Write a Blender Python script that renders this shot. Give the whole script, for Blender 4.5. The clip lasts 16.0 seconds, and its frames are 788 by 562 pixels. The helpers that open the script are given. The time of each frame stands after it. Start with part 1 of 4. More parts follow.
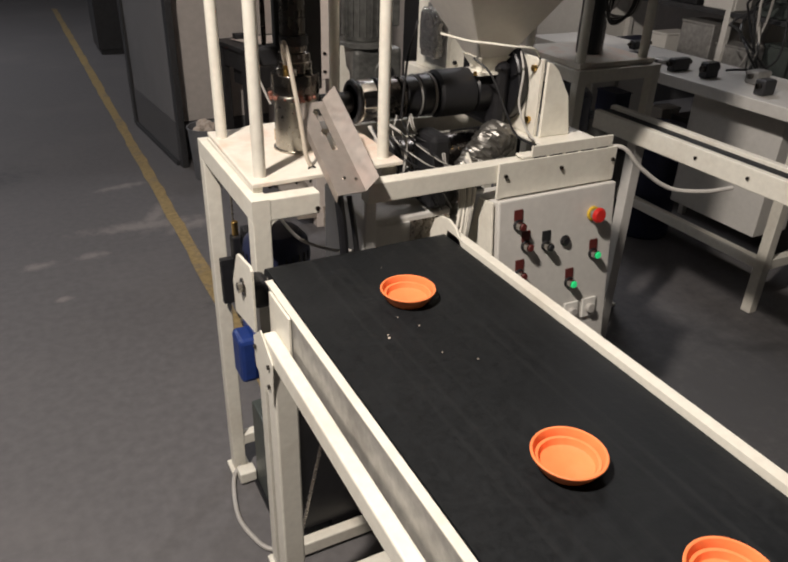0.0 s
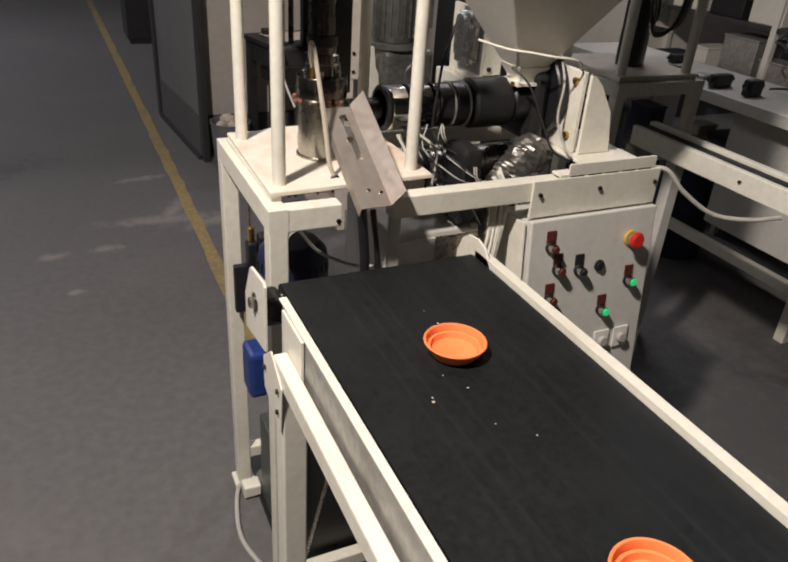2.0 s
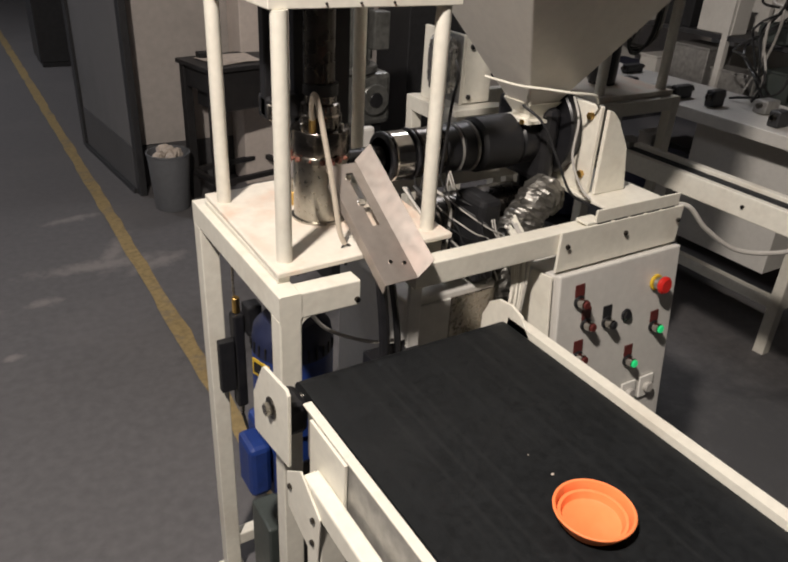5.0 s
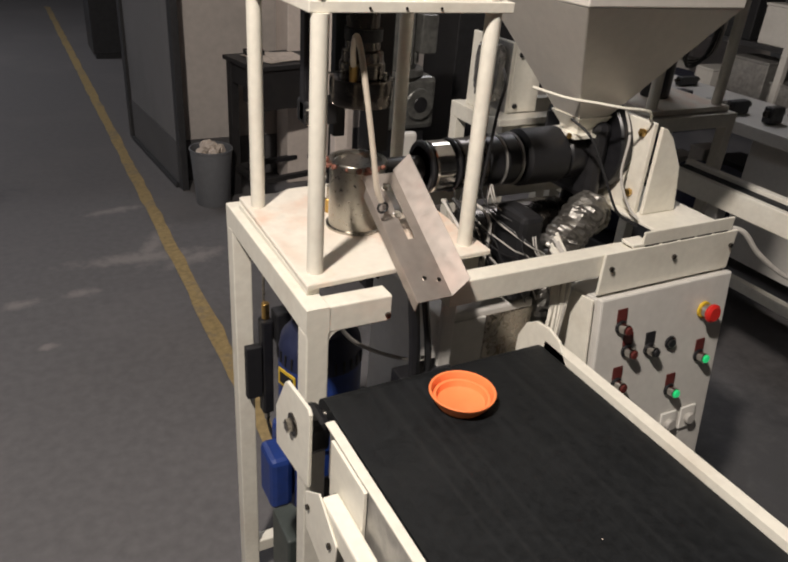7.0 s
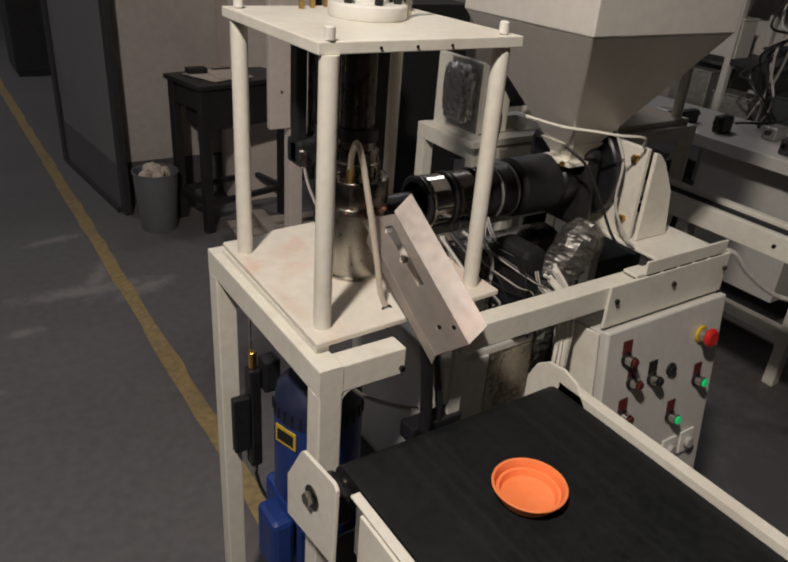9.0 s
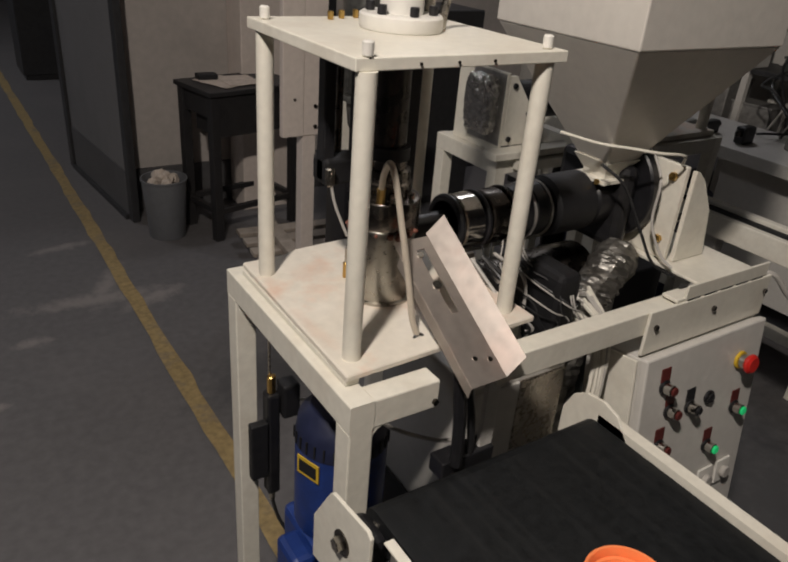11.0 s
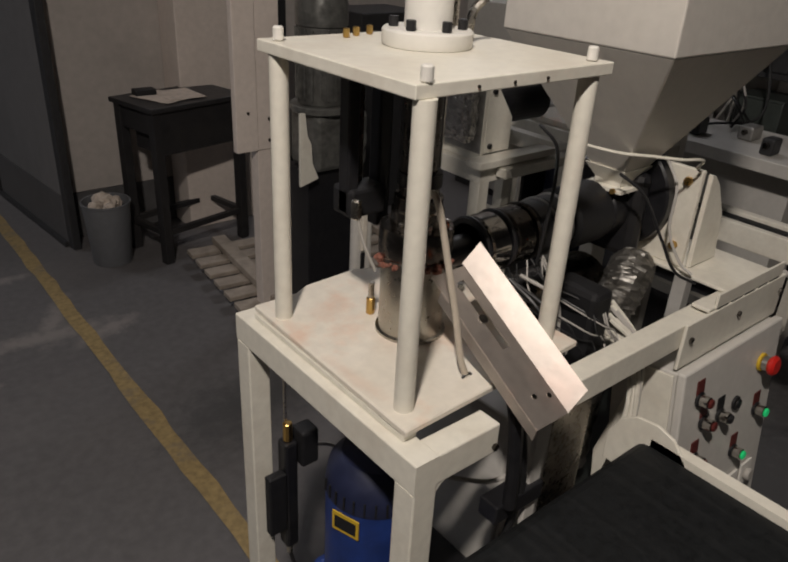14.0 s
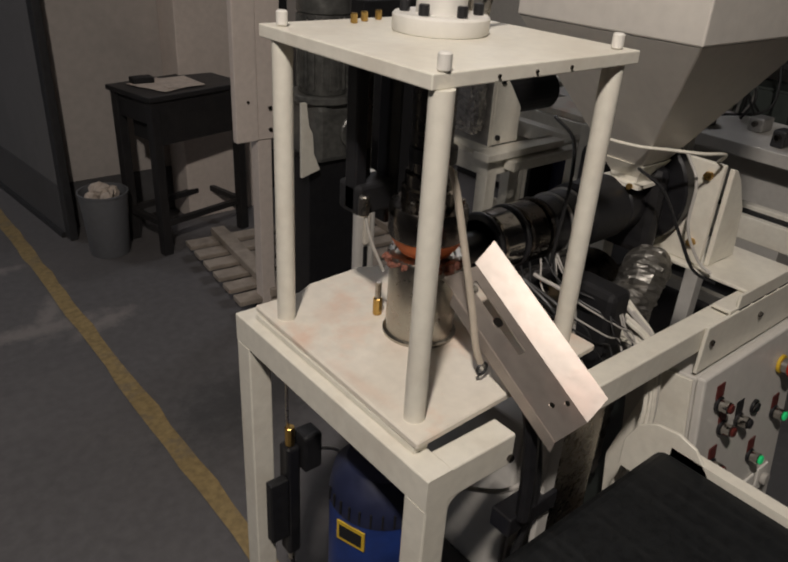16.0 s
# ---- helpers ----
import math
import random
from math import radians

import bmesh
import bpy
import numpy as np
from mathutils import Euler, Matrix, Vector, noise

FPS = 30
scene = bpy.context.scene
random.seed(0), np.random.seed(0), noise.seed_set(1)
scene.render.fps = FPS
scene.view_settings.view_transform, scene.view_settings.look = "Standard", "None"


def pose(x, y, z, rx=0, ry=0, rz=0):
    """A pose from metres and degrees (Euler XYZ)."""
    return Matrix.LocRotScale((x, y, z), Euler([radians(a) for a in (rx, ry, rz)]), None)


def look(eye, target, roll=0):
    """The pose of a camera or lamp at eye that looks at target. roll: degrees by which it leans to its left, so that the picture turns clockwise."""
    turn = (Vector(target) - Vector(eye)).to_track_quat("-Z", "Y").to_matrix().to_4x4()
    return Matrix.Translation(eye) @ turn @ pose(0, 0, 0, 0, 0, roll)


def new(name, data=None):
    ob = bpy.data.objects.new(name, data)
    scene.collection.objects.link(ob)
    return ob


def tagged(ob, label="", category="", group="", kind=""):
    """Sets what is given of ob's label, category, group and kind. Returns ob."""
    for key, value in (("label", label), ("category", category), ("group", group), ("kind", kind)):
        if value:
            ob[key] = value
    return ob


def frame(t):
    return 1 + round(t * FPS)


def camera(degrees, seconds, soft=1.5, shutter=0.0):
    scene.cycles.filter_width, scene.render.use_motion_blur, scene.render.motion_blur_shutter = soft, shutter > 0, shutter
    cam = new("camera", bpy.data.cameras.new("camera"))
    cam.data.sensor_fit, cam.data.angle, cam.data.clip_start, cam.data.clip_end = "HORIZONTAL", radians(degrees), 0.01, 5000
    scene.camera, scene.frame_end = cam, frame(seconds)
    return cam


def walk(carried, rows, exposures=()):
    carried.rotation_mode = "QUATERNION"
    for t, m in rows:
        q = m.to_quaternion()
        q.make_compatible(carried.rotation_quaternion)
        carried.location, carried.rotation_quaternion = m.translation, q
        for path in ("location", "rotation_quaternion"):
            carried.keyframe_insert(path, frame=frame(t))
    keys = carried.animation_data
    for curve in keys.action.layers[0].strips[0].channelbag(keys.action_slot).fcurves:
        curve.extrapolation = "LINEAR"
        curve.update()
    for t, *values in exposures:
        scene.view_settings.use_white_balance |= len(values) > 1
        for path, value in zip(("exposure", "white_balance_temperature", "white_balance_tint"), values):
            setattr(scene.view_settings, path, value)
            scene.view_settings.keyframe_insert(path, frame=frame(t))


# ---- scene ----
cam = camera(58.1, 16.0, soft=2.1)
PATH = [
    (0, (-0.374, -1.348, 1.701), (0.448, 0.2, 0.738), 2.0),
    (0.5, (-0.403, -1.309, 1.697), (0.454, 0.236, 0.759), 2.3),
    (1, (-0.385, -1.288, 1.696), (0.459, 0.25, 0.737), 3.8),
    (1.5, (-0.347, -1.27, 1.702), (0.452, 0.288, 0.736), 3.4),
    (2, (-0.336, -1.245, 1.69), (0.443, 0.323, 0.725), 4.2),
    (2.5, (-0.35, -1.184, 1.691), (0.489, 0.345, 0.712), 3.4),
    (3, (-0.372, -1.1, 1.705), (0.536, 0.402, 0.745), 2.3),
    (3.5, (-0.39, -1.04, 1.71), (0.529, 0.457, 0.755), 2.8),
    (4, (-0.409, -1.0, 1.704), (0.55, 0.477, 0.755), 3.3),
    (6.5, (-0.347, -0.912, 1.713), (0.551, 0.615, 0.783), 4.3),
    (7, (-0.354, -0.903, 1.707), (0.509, 0.634, 0.762), 4.6),
    (7.5, (-0.366, -0.873, 1.708), (0.527, 0.642, 0.755), 4.2),
    (8, (-0.38, -0.83, 1.717), (0.564, 0.656, 0.768), 3.5),
    (8.5, (-0.39, -0.794, 1.725), (0.593, 0.682, 0.8), 3.7),
    (9, (-0.41, -0.757, 1.728), (0.607, 0.7, 0.809), 4.5),
    (9.5, (-0.441, -0.733, 1.731), (0.602, 0.712, 0.824), 4.9),
    (12, (-0.39, -0.623, 1.725), (0.603, 0.858, 0.818), 4.6),
    (12.5, (-0.399, -0.596, 1.738), (0.623, 0.883, 0.862), 3.3),
    (13, (-0.417, -0.563, 1.736), (0.65, 0.88, 0.854), 2.5),
    (13.5, (-0.447, -0.524, 1.733), (0.666, 0.879, 0.843), 3.0),
    (14, (-0.475, -0.492, 1.727), (0.686, 0.865, 0.827), 3.3),
    (14.5, (-0.49, -0.474, 1.722), (0.699, 0.861, 0.825), 3.4),
    (15, (-0.491, -0.457, 1.717), (0.72, 0.84, 0.795), 4.4),
    (15.5, (-0.48, -0.447, 1.711), (0.7, 0.872, 0.779), 3.2),
    (16, (-0.45, -0.439, 1.715), (0.706, 0.905, 0.789), 3.6),
]
EXPOSURES = [(0.0, 0.26), (4.2, 0.2), (7.2, 0.13), (8.55, 0.08), (8.95, -0.5), (12.0, -0.55), (13.5, -0.65), (16.0, -0.75)]
walk(cam, [(t, look(eye, target, roll)) for t, eye, target, roll in PATH], EXPOSURES)

# ---- light: one bright lamp high behind the walkway, weak unseen fills added deeper in the hall ----
world = bpy.data.worlds.new("world")
scene.world = world
world.use_nodes = True
world.node_tree.nodes["Background"].inputs[0].default_value = (0.52, 0.6, 0.76, 1)
world.node_tree.nodes["Background"].inputs[1].default_value = 0.105


def lamp(name, kind, eye, target, watts, size, colour):
    data = bpy.data.lights.new(name, kind)
    data.energy, data.color = watts, colour
    if kind == "AREA":
        data.shape, data.size = "DISK", size
    else:
        data.shadow_soft_size, data.spot_size, data.spot_blend = size, radians(138), 0.9
    ob = new(name, data)
    ob.matrix_world = look(eye, target)
    return ob


lamp("hall_lamp", "SPOT", (-1.09, -0.83, 3.3), (0.3, 0.2, 1.1), 405, 0.08, (1.0, 0.905, 0.825))
# three unseen fills added to brighten the left floor, cabin door and right-hand machines
lamp("hall_lamp", "AREA", (-3.0, 2.9, 4.6), (-2.2, 3.4, 0), 13, 1.2, (0.96, 0.95, 1.0))
lamp("hall_lamp", "AREA", (-3.0, 7.5, 4.6), (-2.0, 7.5, 0), 115, 1.2, (0.95, 0.95, 1.0))
lamp("hall_lamp", "AREA", (3.2, 3.3, 4.6), (2.8, 2.0, 0.6), 50, 1.2, (0.96, 0.95, 1.0))


# ---- materials ----
def material(name, colour, rough=0.5, metal=0.0, scale=30.0, vary=0.12, bump=0.02, stain=None, stain_scale=4.0, stain_amount=0.5,
             coat=0.0, glow=0.0, anis=0.0, spread=0.0):
    m = bpy.data.materials.new(name)
    m.use_nodes = True
    nt = m.node_tree
    bsdf = nt.nodes["Principled BSDF"]
    coord = nt.nodes.new("ShaderNodeTexCoord")
    fine = nt.nodes.new("ShaderNodeTexNoise")
    fine.inputs["Scale"].default_value, fine.inputs["Detail"].default_value = scale, 6
    nt.links.new(coord.outputs["Object"], fine.inputs["Vector"])
    ramp = nt.nodes.new("ShaderNodeMapRange")
    ramp.inputs["From Min"].default_value, ramp.inputs["From Max"].default_value = 0.3, 0.7
    ramp.inputs["To Min"].default_value, ramp.inputs["To Max"].default_value = 1 - vary, 1 + vary
    nt.links.new(fine.outputs["Fac"], ramp.inputs["Value"])
    mul = nt.nodes.new("ShaderNodeVectorMath")
    mul.operation = "SCALE"
    mul.inputs[0].default_value = colour
    nt.links.new(ramp.outputs[0], mul.inputs["Scale"])
    out = mul.outputs[0]
    if spread:
        info = nt.nodes.new("ShaderNodeObjectInfo")
        r2 = nt.nodes.new("ShaderNodeMapRange")
        r2.inputs["To Min"].default_value, r2.inputs["To Max"].default_value = 1 - spread, 1 + spread
        nt.links.new(info.outputs["Random"], r2.inputs["Value"])
        mul2 = nt.nodes.new("ShaderNodeVectorMath")
        mul2.operation = "SCALE"
        nt.links.new(out, mul2.inputs[0])
        nt.links.new(r2.outputs[0], mul2.inputs["Scale"])
        out = mul2.outputs[0]
    if stain:
        big = nt.nodes.new("ShaderNodeTexNoise")
        big.inputs["Scale"].default_value, big.inputs["Detail"].default_value, big.inputs["Roughness"].default_value = stain_scale, 8, 0.65
        nt.links.new(coord.outputs["Object"], big.inputs["Vector"])
        r3 = nt.nodes.new("ShaderNodeMapRange")
        r3.inputs["From Min"].default_value, r3.inputs["From Max"].default_value = 0.5, 0.72
        r3.inputs["To Max"].default_value = stain_amount
        nt.links.new(big.outputs["Fac"], r3.inputs["Value"])
        mix = nt.nodes.new("ShaderNodeMix")
        mix.data_type = "RGBA"
        nt.links.new(r3.outputs[0], mix.inputs["Factor"])
        nt.links.new(out, mix.inputs["A"])
        mix.inputs["B"].default_value = (*stain, 1)
        out = mix.outputs["Result"]
    nt.links.new(out, bsdf.inputs["Base Color"])
    r4 = nt.nodes.new("ShaderNodeMapRange")
    r4.inputs["To Min"].default_value, r4.inputs["To Max"].default_value = max(0.03, rough - 0.1), min(1, rough + 0.1)
    nt.links.new(fine.outputs["Fac"], r4.inputs["Value"])
    nt.links.new(r4.outputs[0], bsdf.inputs["Roughness"])
    bsdf.inputs["Metallic"].default_value = metal
    bsdf.inputs["Coat Weight"].default_value = coat
    bsdf.inputs["Anisotropic"].default_value = anis
    if glow:
        bsdf.inputs["Emission Color"].default_value = (*colour, 1)
        bsdf.inputs["Emission Strength"].default_value = glow
    if bump:
        b = nt.nodes.new("ShaderNodeBump")
        b.inputs["Strength"].default_value, b.inputs["Distance"].default_value = 0.5, bump * 0.05
        nt.links.new(fine.outputs["Fac"], b.inputs["Height"])
        nt.links.new(b.outputs[0], bsdf.inputs["Normal"])
    return m


def streak(m, colour, scale, amount=0.6):
    """Long scuff marks along one direction."""
    nt = m.node_tree
    bsdf = nt.nodes["Principled BSDF"]
    base = bsdf.inputs["Base Color"].links[0].from_socket
    coord, mp, tex, rg, mix = (nt.nodes.new(k) for k in ("ShaderNodeTexCoord", "ShaderNodeMapping", "ShaderNodeTexNoise", "ShaderNodeMapRange", "ShaderNodeMix"))
    mp.inputs["Scale"].default_value = scale
    tex.inputs["Scale"].default_value, tex.inputs["Detail"].default_value = 1.0, 5
    rg.inputs["From Min"].default_value, rg.inputs["From Max"].default_value, rg.inputs["To Max"].default_value = 0.52, 0.75, amount
    mix.data_type = "RGBA"
    nt.links.new(coord.outputs["Object"], mp.inputs["Vector"])
    nt.links.new(mp.outputs[0], tex.inputs["Vector"])
    nt.links.new(tex.outputs["Fac"], rg.inputs["Value"])
    nt.links.new(rg.outputs[0], mix.inputs["Factor"])
    nt.links.new(base, mix.inputs["A"])
    mix.inputs["B"].default_value = (*colour, 1)
    nt.links.new(mix.outputs["Result"], bsdf.inputs["Base Color"])


CREAM = material("cream_paint", (0.74, 0.71, 0.62), 0.42, 0, 60, 0.05, 0.02, (0.5, 0.42, 0.33), 7, 0.35)
CREAM_DUSTY = material("dusty_cream_paint", (0.72, 0.67, 0.58), 0.55, 0, 45, 0.06, 0.03, (0.72, 0.42, 0.28), 9, 0.55)
GREY_PAINT = material("grey_paint", (0.6, 0.58, 0.54), 0.45, 0, 50, 0.04, 0.02, (0.42, 0.4, 0.37), 5, 0.3)
CONCRETE = material("concrete", (0.122, 0.116, 0.117), 0.62, 0, 26, 0.13, 0.03, (0.165, 0.154, 0.150), 0.9, 0.6)
WALL = material("wall_plaster", (0.46, 0.42, 0.39), 0.85, 0, 25, 0.06, 0.04, (0.3, 0.28, 0.26), 1.2, 0.5)
SKIRT = material("dark_wall_paint", (0.085, 0.083, 0.085), 0.6, 0, 20, 0.15, 0.03, (0.06, 0.06, 0.06), 2, 0.5)
DOOR_GREY = material("door_grey", (0.16, 0.155, 0.155), 0.55, 0, 15, 0.08, 0.02, (0.11, 0.11, 0.11), 1.5, 0.6)
DARK_FRAME = material("dark_frame", (0.03, 0.03, 0.032), 0.5, 0, 30, 0.2, 0.02)
YELLOW = material("worn_yellow_paint", (0.31, 0.225, 0.10), 0.6, 0, 40, 0.25, 0.03, (0.15, 0.14, 0.13), 6, 0.9)
RUBBER = material("black_rubber", (0.0075, 0.0085, 0.0095), 0.55, 0, 90, 0.25, 0.03, (0.016, 0.017, 0.018), 5, 0.5)
RUBBER.node_tree.nodes["Principled BSDF"].inputs["Specular IOR Level"].default_value = 0.3
streak(RUBBER, (0.024, 0.025, 0.026), (70.0, 0.6, 1.0), 0.4)
BLACK = material("black_paint", (0.012, 0.012, 0.014), 0.4, 0, 50, 0.25, 0.02, (0.03, 0.028, 0.026), 6, 0.5)
BLACK_MATT = material("black_plastic", (0.009, 0.009, 0.0105), 0.6, 0, 60, 0.2, 0.02)
STEEL = material("brushed_steel", (0.46, 0.43, 0.38), 0.28, 1, 80, 0.12, 0.03, (0.4, 0.3, 0.24), 8, 0.5)
CHUTE_STEEL = material("worn_sheet_steel", (0.42, 0.375, 0.34), 0.42, 0.75, 60, 0.06, 0.01, (0.5, 0.36, 0.31), 7, 0.5)
DIE_STEEL = material("turned_die_steel", (0.42, 0.40, 0.355), 0.3, 1, 120, 0.06, 0.01, (0.34, 0.29, 0.24), 14, 0.3)
CHROME = material("chrome", (0.6, 0.58, 0.54), 0.16, 1, 60, 0.08, 0.01, (0.3, 0.22, 0.17), 10, 0.5)
DIRTY_CHROME = material("greasy_chrome", (0.20, 0.18, 0.16), 0.25, 1, 50, 0.12, 0.01, (0.11, 0.08, 0.065), 9, 0.45)
OIL_STEEL = material("oiled_dark_steel", (0.11, 0.1, 0.09), 0.28, 1, 40, 0.2, 0.02, (0.07, 0.05, 0.04), 8, 0.6)
HOPPER = material("hopper_sheet", (0.68, 0.645, 0.59), 0.42, 0.2, 50, 0.04, 0.02, (0.58, 0.55, 0.50), 3, 0.5)
ALU = material("cast_aluminium", (0.42, 0.41, 0.39), 0.5, 0.7, 45, 0.2, 0.05, (0.2, 0.19, 0.18), 10, 0.6)
BLUE = material("blue_paint", (0.012, 0.035, 0.17), 0.4, 0, 40, 0.15, 0.02, (0.008, 0.015, 0.06), 8, 0.6)
NAVY = material("navy_paint", (0.012, 0.016, 0.045), 0.5, 0, 40, 0.15, 0.02)
ORANGE = material("orange_clay", (0.93, 0.25, 0.08), 0.6, 0, 70, 0.04, 0.02, (0.93, 0.30, 0.12), 20, 0.4)
RESIDUE = material("dried_clay", (0.20, 0.075, 0.05), 0.7, 0, 200, 0.3, 0.05, (0.12, 0.06, 0.045), 60, 0.7)
RED = material("red_plastic", (0.55, 0.02, 0.015), 0.35, 0, 40, 0.05, 0)
MAROON = material("maroon_plastic", (0.10, 0.018, 0.015), 0.4, 0, 40, 0.1, 0)
GREEN = material("lit_green_lens", (0.02, 0.5, 0.16), 0.25, 0, 40, 0.05, 0, glow=0.5)
YELLOW_PLASTIC = material("yellow_plastic", (0.6, 0.4, 0.03), 0.4, 0, 40, 0.05, 0)
WHITE_PLASTIC = material("white_plastic", (0.72, 0.7, 0.65), 0.4, 0, 40, 0.05, 0)
HOSE = material("clear_beige_hose", (0.5, 0.44, 0.36), 0.35, 0, 60, 0.08, 0.01)
CABLE_GREY = material("grey_cable", (0.42, 0.4, 0.37), 0.5, 0, 60, 0.08, 0)
CABLE_BLACK = material("black_cable", (0.015, 0.015, 0.016), 0.45, 0, 60, 0.1, 0)
CABLE_WHITE = material("white_cable", (0.66, 0.63, 0.55), 0.5, 0, 60, 0.08, 0)
BRASS = material("brass", (0.55, 0.36, 0.12), 0.3, 1, 60, 0.1, 0)
FOIL = material("aluminium_foil", (0.7, 0.68, 0.64), 0.2, 1, 60, 0.25, 0.3)
WOOD = material("pale_pallet_wood", (0.34, 0.29, 0.24), 0.75, 0, 18, 0.2, 0.06, (0.22, 0.19, 0.16), 6, 0.6)
DESK = material("dark_desk_steel", (0.022, 0.021, 0.022), 0.5, 0, 25, 0.2, 0.03, (0.04, 0.036, 0.033), 4, 0.6)
BIN = material("grey_bin_plastic", (0.14, 0.145, 0.155), 0.5, 0, 30, 0.08, 0.02)
PAPER = material("crumpled_paper", (0.55, 0.47, 0.4), 0.8, 0, 30, 0.12, 0.08)
SHELL = material("hall_wall_paint", (0.36, 0.35, 0.34), 0.9, 0, 3, 0.1, 0.03, (0.28, 0.275, 0.27), 0.5, 0.5)
OILY_IRON = material("oily_cast_iron", (0.15, 0.15, 0.14), 0.35, 0.4, 45, 0.25, 0.05, (0.05, 0.05, 0.047), 12, 0.7)
BEIGE = material("beige_cabinet_paint", (0.70, 0.62, 0.56), 0.5, 0, 40, 0.05, 0.02, (0.55, 0.47, 0.42), 4, 0.3)
DUCT = material("dull_duct_foil", (0.26, 0.25, 0.23), 0.42, 0.9, 50, 0.25, 0.2, (0.16, 0.15, 0.14), 14, 0.7)
GREEN_GREY = material("green_grey_enamel", (0.05, 0.06, 0.055), 0.45, 0, 30, 0.15, 0.02)


def dirt_shade_patches(m, colour, spots, strength=0.7):
    """Adds soft patches of dirt, wear or painted shade, of their own shape (x, y, length, width, turn), to a floor
    material.
    """
    nt = m.node_tree
    bsdf = nt.nodes["Principled BSDF"]
    base = bsdf.inputs["Base Color"].links[0].from_socket
    coord = nt.nodes.new("ShaderNodeTexCoord")
    rough = nt.nodes.new("ShaderNodeTexNoise")
    rough.inputs["Scale"].default_value, rough.inputs["Detail"].default_value, rough.inputs["Roughness"].default_value = 14, 8, 0.7
    nt.links.new(coord.outputs["Object"], rough.inputs["Vector"])
    total = None
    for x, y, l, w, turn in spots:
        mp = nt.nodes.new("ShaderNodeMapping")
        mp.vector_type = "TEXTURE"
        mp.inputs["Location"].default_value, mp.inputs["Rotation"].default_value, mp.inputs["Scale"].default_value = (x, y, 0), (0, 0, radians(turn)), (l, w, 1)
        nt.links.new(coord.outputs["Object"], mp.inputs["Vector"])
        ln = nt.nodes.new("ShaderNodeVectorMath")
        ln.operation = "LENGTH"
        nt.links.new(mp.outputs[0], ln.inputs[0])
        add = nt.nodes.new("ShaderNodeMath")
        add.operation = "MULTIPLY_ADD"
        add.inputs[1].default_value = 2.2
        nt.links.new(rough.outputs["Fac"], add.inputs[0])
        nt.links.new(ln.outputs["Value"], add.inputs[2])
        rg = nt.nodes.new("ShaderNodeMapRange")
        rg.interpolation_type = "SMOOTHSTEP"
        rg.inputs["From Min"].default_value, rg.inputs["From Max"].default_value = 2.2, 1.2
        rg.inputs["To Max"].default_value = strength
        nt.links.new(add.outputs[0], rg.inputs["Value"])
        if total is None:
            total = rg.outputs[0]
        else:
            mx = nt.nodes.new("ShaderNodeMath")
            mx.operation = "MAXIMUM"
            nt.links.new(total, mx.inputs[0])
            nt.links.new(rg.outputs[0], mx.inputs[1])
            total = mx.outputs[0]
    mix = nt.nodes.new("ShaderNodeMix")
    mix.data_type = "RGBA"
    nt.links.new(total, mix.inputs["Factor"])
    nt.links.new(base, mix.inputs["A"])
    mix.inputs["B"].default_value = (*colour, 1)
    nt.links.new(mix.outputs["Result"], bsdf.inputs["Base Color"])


dirt_shade_patches(CONCRETE, (0.27, 0.245, 0.23), [(0.10, 2.54, 0.42, 0.08, -3), (0.16, 2.66, 0.30, 0.06, 65), (-0.225, 2.26, 0.09, 0.05, 0), (-0.49, 2.24, 0.09, 0.05, 10), (0.34, 2.46, 0.22, 0.08, 20), (0.05, 3.2, 0.2, 0.05, 10), (-0.4, 1.85, 0.05, 0.03, 0)])
dirt_shade_patches(CREAM_DUSTY, (0.60, 0.30, 0.18), [(-0.168, -0.05, 0.10, 0.018, 95), (-0.166, 0.10, 0.07, 0.016, 85), (-0.01, 0.0, 0.085, 0.085, 0), (0.05, -0.12, 0.07, 0.04, 40), (-0.08, 0.12, 0.06, 0.04, 20)], 0.22)
# dark floor stains; right of the belt they also paint in the conveyor's shade
dirt_shade_patches(CONCRETE, (0.06, 0.06, 0.062), [(1.2, -0.5, 1.2, 0.8, 40), (1.9, 0.0, 1.3, 0.9, -20), (2.2, -0.7, 1.2, 0.8, 10), (0.6, 1.6, 0.5, 0.25, 10), (-1.0, 3.4, 0.8, 0.25, 30)], 0.75)


# ---- mesh helpers ----
def thing(name, loc, label, category, group="", kind=""):
    ob = new(name)
    ob.location = loc
    ob.empty_display_size = 0.05
    return tagged(ob, label, category, group, kind)


def base_of(ob):
    p = Vector((0, 0, 0))
    while ob:
        p = p + ob.location
        ob = ob.parent
    return p


